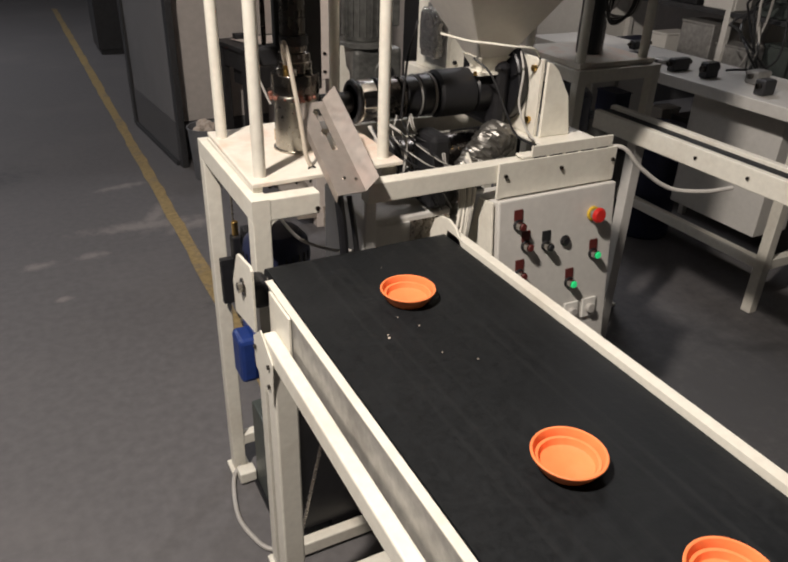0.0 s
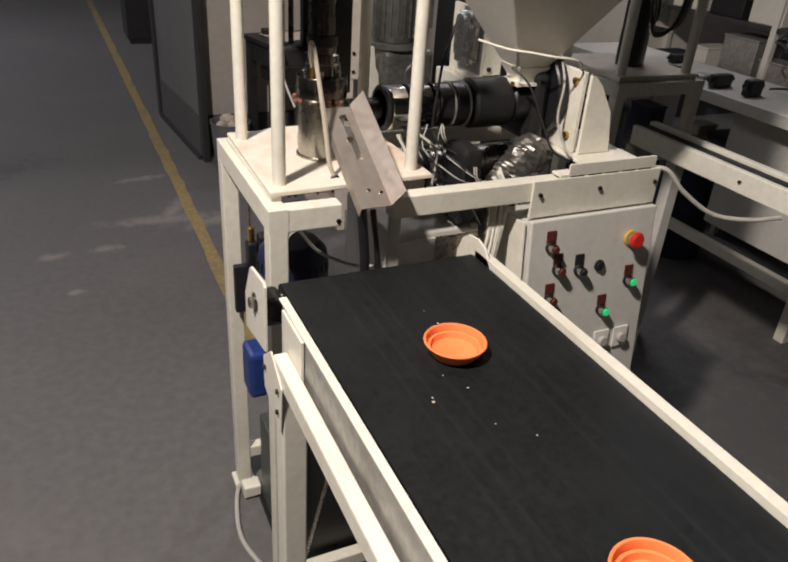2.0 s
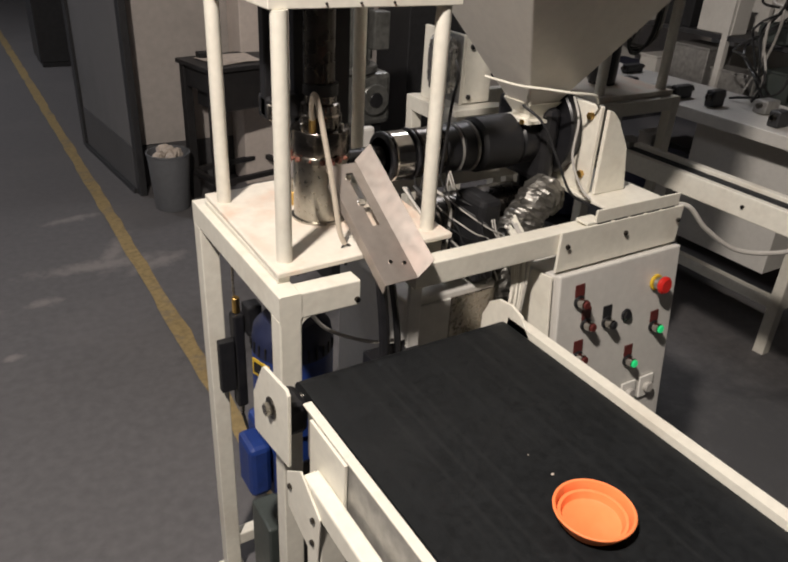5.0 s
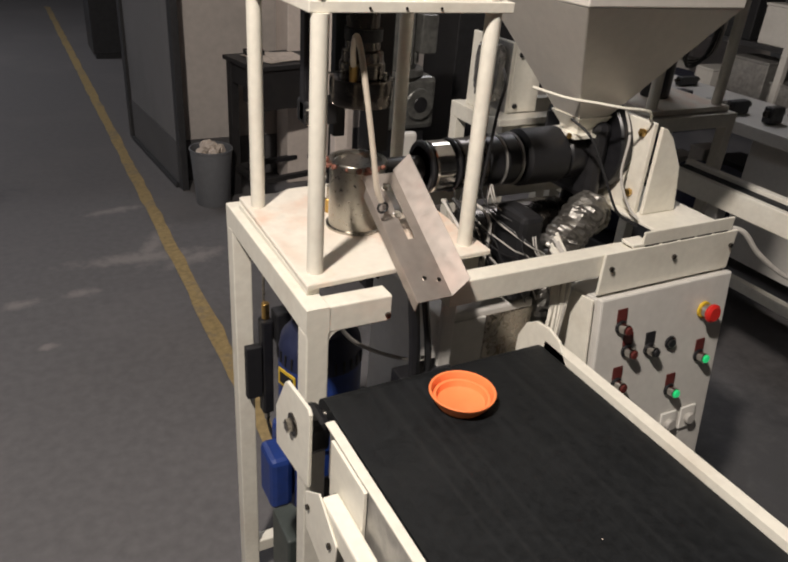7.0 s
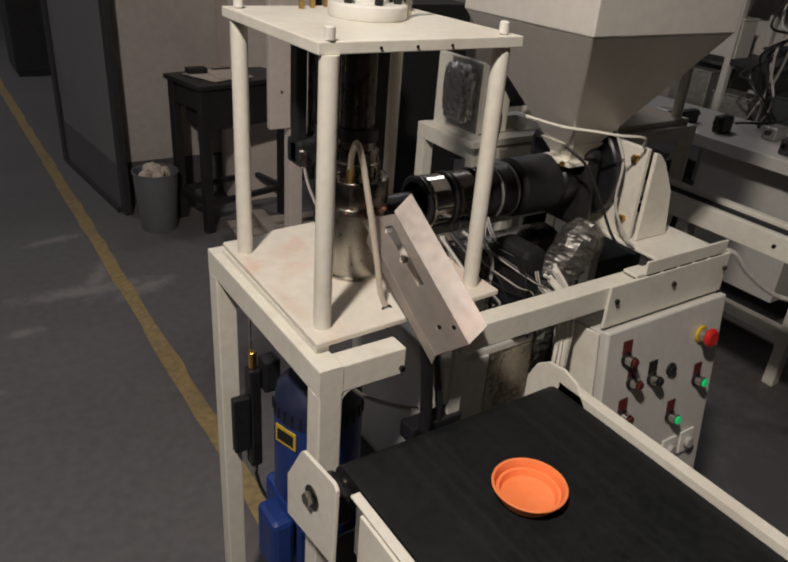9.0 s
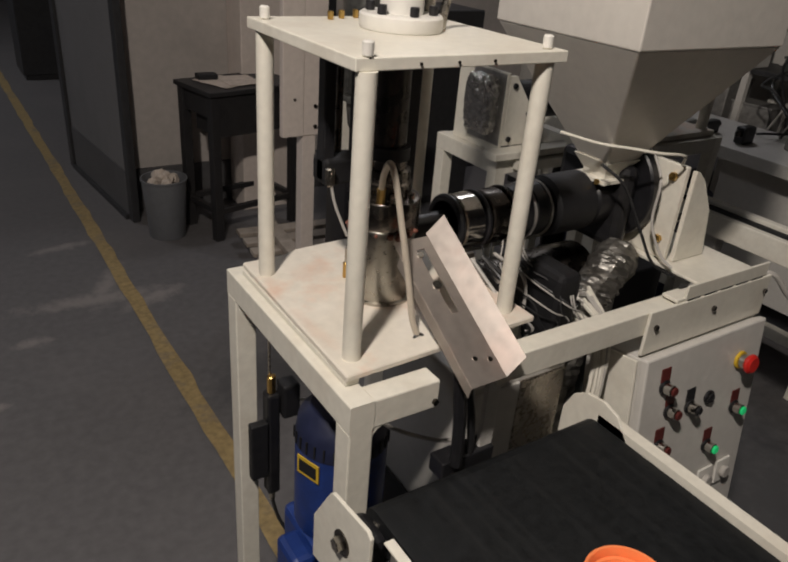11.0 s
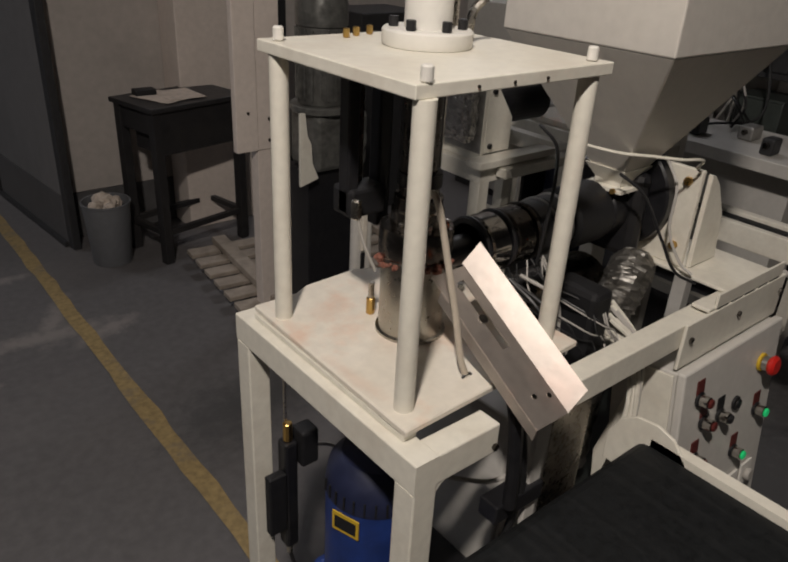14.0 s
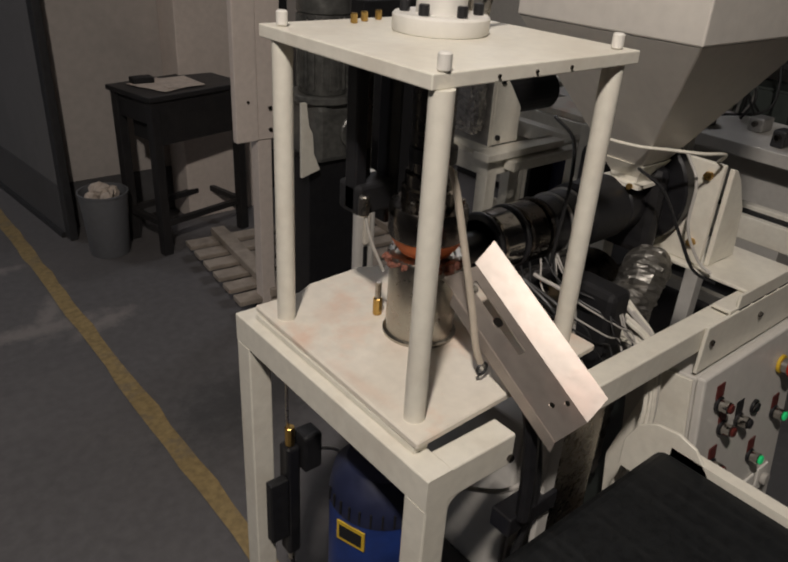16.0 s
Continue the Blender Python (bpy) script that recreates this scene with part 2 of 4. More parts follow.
def part(name, bm, mat, parent=None, label="", origin=None, smooth=False):
    """Links a bmesh, drawn in the world's places, as one mesh object under its parent."""
    at = base_of(parent)
    o = Vector(origin) if origin is not None else at
    bmesh.ops.translate(bm, verts=bm.verts, vec=-o)
    me = bpy.data.meshes.new(name)
    bm.to_mesh(me)
    bm.free()
    me.materials.append(mat)
    if smooth:
        for p in me.polygons:
            p.use_smooth = True
        me.set_sharp_from_angle(angle=radians(38))
    ob = new(name, me)
    ob.parent = parent
    ob.location = o - at
    return tagged(ob, label)


def box(x0, x1, y0, y1, z0, z1, bev=0.003, bm=None):
    b = bmesh.new()
    bmesh.ops.create_cube(b, size=1)
    for v in b.verts:
        v.co = Vector((x0 + (v.co.x + 0.5) * (x1 - x0), y0 + (v.co.y + 0.5) * (y1 - y0), z0 + (v.co.z + 0.5) * (z1 - z0)))
    if bev:
        bmesh.ops.bevel(b, geom=b.edges[:], offset=min(bev, 0.45 * min(x1 - x0, y1 - y0, z1 - z0)), segments=2, profile=0.5, affect="EDGES")
    return merge(bm, b)


def beam(x0, x1, y0, y1, z0, z1, bev=0.003, bm=None):
    """A box rounded along its length only, so that welded joints stay flush."""
    b = box(x0, x1, y0, y1, z0, z1, 0)
    d = (x1 - x0, y1 - y0, z1 - z0)
    k = d.index(max(d))
    edges = [e for e in b.edges if abs((e.verts[0].co - e.verts[1].co)[k]) > 1e-6]
    bmesh.ops.bevel(b, geom=edges, offset=bev, segments=2, profile=0.5, affect="EDGES")
    return merge(bm, b)


def merge(bm, b):
    if bm is None:
        return b
    me = bpy.data.meshes.new("tmp")
    b.to_mesh(me)
    b.free()
    bm.from_mesh(me)
    bpy.data.meshes.remove(me)
    return bm


def lathe(profile, seg=32, m=None, bm=None):
    """Turns (r, z) points about z, then places the result by m."""
    b = bmesh.new()
    rings = []
    for r, z in profile:
        if r < 1e-6:
            rings.append([b.verts.new((0, 0, z))])
        else:
            rings.append([b.verts.new((r * math.cos(2 * math.pi * i / seg), r * math.sin(2 * math.pi * i / seg), z)) for i in range(seg)])
    for a, c in zip(rings, rings[1:]):
        for i in range(seg):
            j = (i + 1) % seg
            f = [a[i % len(a)], a[j % len(a)], c[j % len(c)], c[i % len(c)]]
            u = []
            for v in f:
                if v not in u:
                    u.append(v)
            if len(u) > 2:
                b.faces.new(u)
    bmesh.ops.recalc_face_normals(b, faces=b.faces[:])
    if m is not None:
        bmesh.ops.transform(b, matrix=m, verts=b.verts)
    return merge(bm, b)


def rod(p0, p1, r, seg=20, bev=0.0, bm=None):
    p0, p1 = Vector(p0), Vector(p1)
    d = p1 - p0
    n = d.length
    m = Matrix.Translation(p0) @ d.to_track_quat("Z", "Y").to_matrix().to_4x4()
    prof = [(0, 0), (r - bev, 0), (r, bev), (r, n - bev), (r - bev, n), (0, n)] if bev else [(0, 0), (r, 0), (r, n), (0, n)]
    return lathe(prof, seg, m, bm)


def bend(points, steps=8):
    """A smooth line through the points."""
    p = [Vector(q) for q in points]
    p = [2 * p[0] - p[1]] + p + [2 * p[-1] - p[-2]]
    out = []
    for a, b, c, d in zip(p, p[1:], p[2:], p[3:]):
        for i in range(steps):
            t = i / steps
            out.append(0.5 * ((2 * b) + (c - a) * t + (2 * a - 5 * b + 4 * c - d) * t * t + (3 * b - a - 3 * c + d) * t ** 3))
    return out + [p[-2]]


def pipe(points, r, seg=8, steps=8, bm=None, ribs=0.0, crumple=0.0):
    line = bend(points, steps)
    b = bmesh.new()
    rings = []
    side = Vector((0.31, 0.52, 0.79))
    for i, q in enumerate(line):
        d = (line[min(i + 1, len(line) - 1)] - line[max(i - 1, 0)]).normalized()
        u = side - side.dot(d) * d
        u.normalize()
        side = u
        w = d.cross(u)
        k = r * (1 + (ribs if i % 2 else 0))
        wild = random.Random(i * 7 + 1)
        rings.append([b.verts.new(q + k * (1 + wild.uniform(-crumple, crumple)) * (math.cos(2 * math.pi * j / seg) * u + math.sin(2 * math.pi * j / seg) * w)) for j in range(seg)])
    for a, c in zip(rings, rings[1:]):
        for j in range(seg):
            b.faces.new((a[j], a[(j + 1) % seg], c[(j + 1) % seg], c[j]))
    b.faces.new(rings[0][::-1])
    b.faces.new(rings[-1])
    return merge(bm, b)


def prism(outline, axis, lo, hi, bev=0.0, bm=None):
    """An outline in the plane across an axis, made thick from lo to hi along it."""
    def at(u, v, w):
        return {"x": (w, u, v), "y": (u, w, v), "z": (u, v, w)}[axis]
    b = bmesh.new()
    a = [b.verts.new(at(u, v, lo)) for u, v in outline]
    c = [b.verts.new(at(u, v, hi)) for u, v in outline]
    b.faces.new(a)
    b.faces.new(c[::-1])
    n = len(a)
    for i in range(n):
        b.faces.new((a[i], c[i], c[(i + 1) % n], a[(i + 1) % n]))
    bmesh.ops.recalc_face_normals(b, faces=b.faces[:])
    if bev:
        bmesh.ops.bevel(b, geom=b.edges[:], offset=bev, segments=1, affect="EDGES")
    return merge(bm, b)


def bolt(parent, p, axis=(0, 0, 1), r=0.006, mat=None, name="bolt"):
    p, axis = Vector(p), Vector(axis).normalized()
    part(name, rod(p, p + axis * r * 0.9, r, 6, 0.0), mat or OIL_STEEL, parent)


H = 1.125      # top of the machine frames
T = 0.05       # height of their rails
W = 0.04       # width of their tubes
BELT = 1.006   # top of the belts


# ---- hall ----
def hall():
    b = bmesh.new()
    n = 40
    bmesh.ops.create_grid(b, x_segments=n, y_segments=n, size=0.5)
    for v in b.verts:
        v.co = Vector((-7 + (v.co.x + 0.5) * 17, -7 + (v.co.y + 0.5) * 22, 0))
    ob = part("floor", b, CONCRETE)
    tagged(ob, "dark grey stained concrete factory floor", "floor", kind="structure")
    for name, dims in (("wall_south", (-7, 10, -7.2, -7, 0, 5)), ("wall_far", (-7, 10, 15, 15.2, 0, 5)),
                       ("wall_west", (-7.2, -7, -7.2, 15.2, 0, 5)), ("wall_east", (10, 10.2, -7.2, 15.2, 0, 5))):
        tagged(part(name, box(*dims, bev=0), SHELL), "plain dim hall wall", "wall", kind="structure")
    tagged(part("ceiling", box(-7.2, 10.2, -7.2, 15.2, 5, 5.2, bev=0), SHELL), "plain dim hall ceiling", "ceiling", kind="structure")
    # the cabin at the side of the walkway
    tagged(part("wall_north", box(0.54, 6.0, 3.57, 3.71, 0.27, 5.0, bev=0), WALL), "beige grey plaster wall of the cabin", "wall", kind="structure")
    tagged(part("baseboard", box(0.54, 6.0, 3.563, 3.71, 0.0, 0.268, bev=0), SKIRT), "dark painted band along the foot of the wall", "baseboard", kind="structure")
    d = thing("door_1", (0.486, 3.39, 0), "grey cabin side panel in a dark frame, slightly askew beside the walkway", "door", kind="structure")
    part("panel", box(0.491, 0.531, 3.462, 4.52, 0.30, 2.6, bev=0), DOOR_GREY, d)
    part("kick_panel", box(0.487, 0.535, 3.462, 4.52, 0.0, 0.297, bev=0), SKIRT, d)
    part("frame_post", box(0.486, 0.528, 3.39, 3.46, 0.0, 2.7, bev=0.004), DARK_FRAME, d)
    part("frame_post", box(0.472, 0.55, 4.522, 4.60, 0.0, 2.7, bev=0.004), DARK_FRAME, d)
    part("threshold", box(0.466, 0.4865, 3.462, 4.52, 0.0, 0.03, bev=0), DARK_FRAME, d)
    d.rotation_euler = (0, 0, radians(5.2))
    # the pillar's stronger light is put into its colour: paler than the wall
    tagged(part("wall_pillar", box(1.16, 1.62, 3.34, 3.562, 0.0, 5.0, bev=0.006), BEIGE), "plaster pillar against the cabin wall, coloured pale beige for the light on it", "pillar", kind="structure")
    # paint and dust on the floor
    b = bmesh.new()
    rnd = random.Random(4)
    cuts = [0.3 + 0.12 * i for i in range(90)]
    lo = [b.verts.new((0.217 + rnd.uniform(-0.006, 0.006), y, 0.004)) for y in cuts]
    hi = [b.verts.new((0.287 + rnd.uniform(-0.007, 0.007), y, 0.004)) for y in cuts]
    for i in range(len(cuts) - 1):
        b.faces.new((lo[i], hi[i], hi[i + 1], lo[i + 1]))
    tagged(part("floor_line", b, YELLOW), "worn yellow walkway line painted on the floor", "floor marking", kind="structure")


# ---- the press machine ----
def tube_frame(loc, label, x1, y1, notch=None):
    """A welded table frame of steel tube, with its front corner at loc."""
    X, Y, Z = loc
    f = thing("frame_table", (X, Y, 0), label, "machine frame", "machine frames")
    for x, y in ((0, 0), (0, y1 - W), (x1 - W, 0), (x1 - W, y1 - W)):
        part("leg", beam(X + x, X + x + W, Y + y, Y + y + W, 0.012, Z - T, 0.0025), CREAM, f)
        part("foot_plate", box(X + x - 0.012, X + x + W + 0.012, Y + y - 0.012, Y + y + W + 0.012, 0.0, 0.012, 0.002), CREAM, f)
    part("side_rail", beam(X, X + W, Y, Y + y1, Z - T, Z, 0.002), CREAM, f)
    part("side_rail", beam(X + x1 - W, X + x1, Y, Y + y1, Z - T, Z, 0.0025), CREAM, f)
    part("back_rail", beam(X + W, X + x1 - W, Y + y1 - W, Y + y1, Z - T, Z - 0.001, 0.0025), CREAM, f)
    spans = ((W, notch[0]), (notch[1], x1 - W)) if notch else ((W, x1 - W),)
    for a, b in spans:
        part("front_rail", beam(X + a, X + b, Y + 0.001, Y + W, Z - T, Z - 0.001, 0.0025), CREAM, f)
    part("low_rail", beam(X + W, X + x1 - W, Y + 0.002, Y + W - 0.004, 0.013, 0.058, 0.004), CREAM, f)
    part("low_rail", beam(X + W, X + x1 - W, Y + y1 - W + 0.003, Y + y1 - 0.003, 0.10, 0.14, 0.004), CREAM, f)
    return f


def press_frame():
    f = tube_frame((0, 0, H), "cream painted square-tube frame of the clay press machine", 1.0, 0.47, notch=(0.152, 0.27))
    # stiffening plate in front of the extruder, with a low rail on it
    part("front_plate", box(0.617, 0.995, -0.008, -0.001, 1.036, H + 0.004, 0.002), CREAM, f)
    part("top_rail", box(0.713, 0.975, -0.006, -0.001, H + 0.006, H + 0.036, 0.0015), CREAM, f)
    part("top_flange", box(0.69, 0.735, -0.005, 0.03, H + 0.0045, H + 0.0115, 0.0015), CREAM, f)
    for i in range(5):
        part("slot", box(0.72 + 0.051 * i, 0.758 + 0.051 * i, -0.0065, 0.0, H + 0.0042, H + 0.0072, 0), BLACK_MATT, f)
    for x, z in ((0.637, 1.095), (0.809, 1.095), (0.981, 1.095), (0.146, 1.088)):
        bolt(f, (x, -0.009 if x > 0.5 else 0.0005, z), (0, -1, 0), 0.0055)
    arc = [(W + 0.02 * (1 - math.sin(radians(a))), H - T - 0.02 * (1 - math.cos(radians(a)))) for a in range(0, 91, 15)]
    part("weld_fillet", prism([(W, H - T)] + arc, "y", 0.002, W - 0.002), CREAM, f)
    part("deck_plate", box(0.80, 0.958, 0.002, 0.42, H + 0.001, H + 0.008, 0.002), CREAM, f)
    part("notch_plate", box(0.272, 0.30, 0.02, 0.03, 0.75, H - T, 0.002), GREY_PAINT, f)
    return f


def press():
    L = (0.2, 0.24, H)
    p = thing("clay_press", L, "cream pillar press with a steel die and hydraulic column", "press")
    # base plate with a worn front corner and studs under its front edge
    part("base_plate", prism([(0.015, 0.040), (0.385, 0.055), (0.385, 0.40), (0.24, 0.462), (0.13, 0.455), (0.10, 0.44), (0.02, 0.44)], "z", H + 0.012, H + 0.023, 0.002), CREAM_DUSTY, p, "cream base plate dusted with orange clay")
    part("base_rail", box(0.0165, 0.040, 0.046, 0.435, H + 0.0005, H + 0.0115, 0.002), CREAM, p)
    part("base_rail", box(0.34, 0.38, 0.08, 0.40, H - 0.03, H + 0.0115, 0.002), CREAM, p)
    for x in (0.06, 0.074, 0.122, 0.155):
        part("stud", rod((x, 0.062, H + 0.0005), (x, 0.062, H + 0.0118), 0.003, 8), OIL_STEEL, p)
    for x, y in ((0.045, 0.081), (0.042, 0.382), (0.350, 0.094), (0.350, 0.384)):
        part("pillar", rod((x, y, H + 0.023), (x, y, 1.560), 0.0138, 28), CREAM, p, smooth=True)
        part("pillar_pin", rod((x, y, 1.577), (x, y, 1.596), 0.0075, 16, 0.002), WHITE_PLASTIC, p, "white cap screw")
    part("top_plate", box(0.026, 0.376, 0.076, 0.413, 1.560, 1.5765, 0.0015), CREAM, p)
    for x in (0.12, 0.18, 0.24):
        bolt(p, (x, 0.0755, 1.567), (0, -1, 0), 0.0022)
    c = (0.219, 0.278)
    part("column_flange", lathe([(0, 0), (0.062, 0), (0.064, 0.003), (0.064, 0.02), (0.061, 0.023), (0, 0.023)], 40, Matrix.Translation((*c, 1.577))), WHITE_PLASTIC, p, smooth=True)
    part("column", lathe([(0, 0), (0.0335, 0), (0.0335, 0.9), (0, 0.9)], 36, Matrix.Translation((*c, 1.60))), WHITE_PLASTIC, p, "white hydraulic cylinder column", smooth=True)
    for k in range(6):
        a = radians(20 + 60 * k)
        q = (c[0] + 0.048 * math.cos(a), c[1] + 0.048 * math.sin(a), 1.60)
        part("flange_screw", rod(q, (q[0], q[1], q[2] + 0.014), 0.007, 12, 0.001), BLACK, p)
    for k, (x, y) in enumerate(((0.175, 0.385), (0.205, 0.392), (0.15, 0.375))):
        part("fitting", rod((x, y, 1.577), (x, y, 1.590), 0.005, 8, 0.001), BRASS, p)
    part("valve_arm", pipe([(0.29, 0.27, 1.578), (0.295, 0.268, 1.62), (0.315, 0.262, 1.645), (0.33, 0.262, 1.69)], 0.007), STEEL, p)
    part("valve_body", rod((0.283, 0.30, 1.577), (0.283, 0.30, 1.66), 0.011, 12, 0.002), STEEL, p)
    # lower die
    part("lower_die", lathe([(0, 0), (0.056, 0), (0.056, 0.004), (0.0515, 0.006), (0.0515, 0.118), (0.0555, 0.12), (0.0555, 0.131), (0.054, 0.133), (0.045, 0.133), (0.043, 0.128), (0, 0.128)], 48, Matrix.Translation((0.19, 0.240, H + 0.023))), DIE_STEEL, p, "brushed steel lower die", smooth=True)
    # clay squeezed out round the parting line
    rnd = random.Random(8)
    for k in range(16):
        a, r = radians(rnd.uniform(150, 330)), rnd.uniform(0.0565, 0.060)
        q = bmesh.new()
        bmesh.ops.create_icosphere(q, subdivisions=2, radius=rnd.uniform(0.003, 0.0065))
        for v in q.verts:
            v.co *= rnd.uniform(0.75, 1.25)
        bmesh.ops.translate(q, verts=q.verts, vec=(0.19 + r * math.cos(a), 0.240 + r * math.sin(a), H + 0.023 + rnd.uniform(0.122, 0.131)))
        part("clay_residue", q, RESIDUE, p, "dried reddish clay stuck to the die rim")
    # guides behind the die
    part("guide_column", box(0.236, 0.278, 0.29, 0.34, 1.27, 1.558, 0.003), BLACK, p, "black guide column")
    part("guide_column", box(0.108, 0.128, 0.305, 0.33, 1.335, 1.558, 0.003), BLACK, p, "black guide column")
    part("guide_column", box(0.172, 0.196, 0.315, 0.34, 1.30, 1.558, 0.003), BLACK, p, "black guide column")
    part("guide_rod", rod((0.15, 0.335, 1.37), (0.15, 0.335, 1.558), 0.006, 12), OIL_STEEL, p)
    part("cylinder_barrel", rod((0.19, 0.245, 1.40), (0.19, 0.245, 1.558), 0.029, 30), OIL_STEEL, p, "oily steel cylinder barrel", smooth=True)
    part("ejector_block", box(0.108, 0.175, 0.296, 0.345, 1.33, 1.375, 0.006), BLACK_MATT, p, "black pneumatic ejector block")
    part("ejector_fitting", rod((0.112, 0.288, 1.335), (0.112, 0.288, 1.365), 0.008, 10, 0.002), STEEL, p)
    part("valve", rod((0.165, 0.312, H + 0.023), (0.165, 0.312, H + 0.052), 0.0075, 10, 0.001), BRASS, p, "small brass valve")
    part("valve_stem", rod((0.165, 0.312, H + 0.0522), (0.165, 0.312, H + 0.08), 0.005, 8), STEEL, p)
    part("air_line", pipe([(0.112, 0.285, 1.34), (0.12, 0.28, 1.30), (0.138, 0.27, 1.25)], 0.0025, 6), CABLE_GREY, p)
    return p


def press_head(p):
    """The upper die with what hangs on it; drawn at its low place."""
    c = (0.19, 0.240)
    z = H + 0.023 + 0.133
    bm = lathe([(0.0555, 0.0015), (0.0565, 0.005), (0.0565, 0.044), (0.0545, 0.047), (0.040, 0.049), (0.040, 0.072), (0.0365, 0.075), (0.0365, 0.092), (0.030, 0.095), (0.030, 0.108), (0, 0.108)], 48, Matrix.Translation((*c, z)))
    lathe([(0.0555, 0.0015), (0.0545, 0.004), (0.0545, 0.032), (0, 0.034)], 48, Matrix.Translation((*c, z)), bm)
    head = part("press_head", bm, DIRTY_CHROME, p, "polished steel upper die", origin=(*c, z), smooth=True)
    part("ram", rod((c[0], c[1], z + 0.108), (c[0], c[1], z + 0.165), 0.024, 28), OIL_STEEL, head, "oily hydraulic ram", smooth=True)
    part("ram_collar", lathe([(0, 0), (0.033, 0), (0.033, 0.02), (0, 0.02)], 30, Matrix.Translation((c[0], c[1], z + 0.109))), BLACK, head, smooth=True)
    for a in (200, 250, 300, 20):
        q = (c[0] + 0.047 * math.cos(radians(a)), c[1] + 0.047 * math.sin(radians(a)))
        part("clamp_screw", rod((*q, z + 0.0478), (*q, z + 0.062), 0.0045, 8, 0.001), STEEL, head)
    part("hose", pipe([(0.156, 0.202, z + 0.072), (0.143, 0.178, z + 0.105), (0.137, 0.155, z + 0.13), (0.140, 0.142, z + 0.11), (0.147, 0.125, z + 0.04), (0.153, 0.105, z - 0.04), (0.157, 0.092, z - 0.10), (0.166, 0.088, z - 0.128)], 0.005, 10), HOSE, head, "bent beige air hose")
    loop = [(0.168 + 0.009 * math.sin(radians(a)), 0.086, z - 0.137 + 0.009 * math.cos(radians(a))) for a in range(0, 361, 45)]
    part("hose_hook", pipe(loop, 0.0022, 7, 4), CABLE_BLACK, head, "black wire loop at the hose end")
    part("hose_nipple", rod((0.158, 0.206, z + 0.046), (0.156, 0.202, z + 0.074), 0.007, 10, 0.001), BRASS, head)
    return head


def chute():
    L = (0.22, 0.07, H)
    c = thing("chute", L, "worn sheet-steel chute sloping from the die to the belt", "chute")
    low, high = Vector((0.178, -0.042, 1.127)), Vector((0.168, 0.176, 1.270))
    across, wall = Vector((0.066, 0, 0.001)), Vector((0.028, -0.006, 0.031))
    along = high - low
    n = along.cross(across).normalized()
    if n.z > 0:
        n = -n

    def sheet(a, u, v, t=0.0022, name="floor", mat=CHUTE_STEEL, k=None):
        nn = u.cross(v).normalized()
        b = bmesh.new()
        q = [a, a + u, a + u + v, a + v]
        lo = [b.verts.new(x - nn * t / 2) for x in q]
        hi = [b.verts.new(x + nn * t / 2) for x in q]
        b.faces.new(lo)
        b.faces.new(hi)
        for i in range(4):
            b.faces.new((lo[i], lo[(i + 1) % 4], hi[(i + 1) % 4], hi[i]))
        bmesh.ops.recalc_face_normals(b, faces=b.faces[:])
        return merge(k, b)
    # the floor is cut by a slot
    b = bmesh.new()
    rings = []
    for t in (-0.0011, 0.0011):
        for w0, w1, s0, s1 in ((0, 1, 0, 1), (0.50, 0.72, 0.46, 0.92)):
            rings.append([b.verts.new(low + across * w + along * s + n * t) for w, s in ((w0, s0), (w1, s0), (w1, s1), (w0, s1))])
    lo, lo_slot, hi, hi_slot = rings
    for i in range(4):
        j = (i + 1) % 4
        for p, q in ((lo, lo_slot), (hi, hi_slot), (lo, hi), (lo_slot, hi_slot)):
            b.faces.new((p[i], p[j], q[j], q[i]))
    bmesh.ops.recalc_face_normals(b, faces=b.faces[:])
    part("floor", b, CHUTE_STEEL, c)
    part("side_wall", sheet(low + across, wall, along * 1.02), CHUTE_STEEL, c, "bright bent side of the chute")
    part("lip", sheet(low, Vector((-0.003, 0.002, -0.016)), along * 0.9), CHUTE_STEEL, c)
    q = low + along * 0.66 + across * 0.52
    part("slot_screw", rod(q + n * 0.02, q - n * 0.004, 0.008, 10, 0.001), CHROME, c)
    q = low + along * 0.88 + across * 0.52
    part("slot_screw", rod(q + n * 0.02, q - n * 0.004, 0.006, 10, 0.001), CHROME, c)
    for s, w in ((0.16, 0.45), (0.13, 0.82)):
        q = low + along * s + across * w
        part("rivet", rod(q, q - n * 0.003, 0.004, 8), CHROME, c)
    part("bracket", pipe([(0.205, 0.03, 1.145), (0.203, 0.012, 1.09), (0.212, 0.01, 1.0), (0.215, 0.01, 0.93)], 0.011, 8), BLACK, c, "black support arm")
    part("bracket_foot", box(0.19, 0.30, 0.012, 0.05, 0.90, 0.935, 0.003), BLACK, c)
    return c


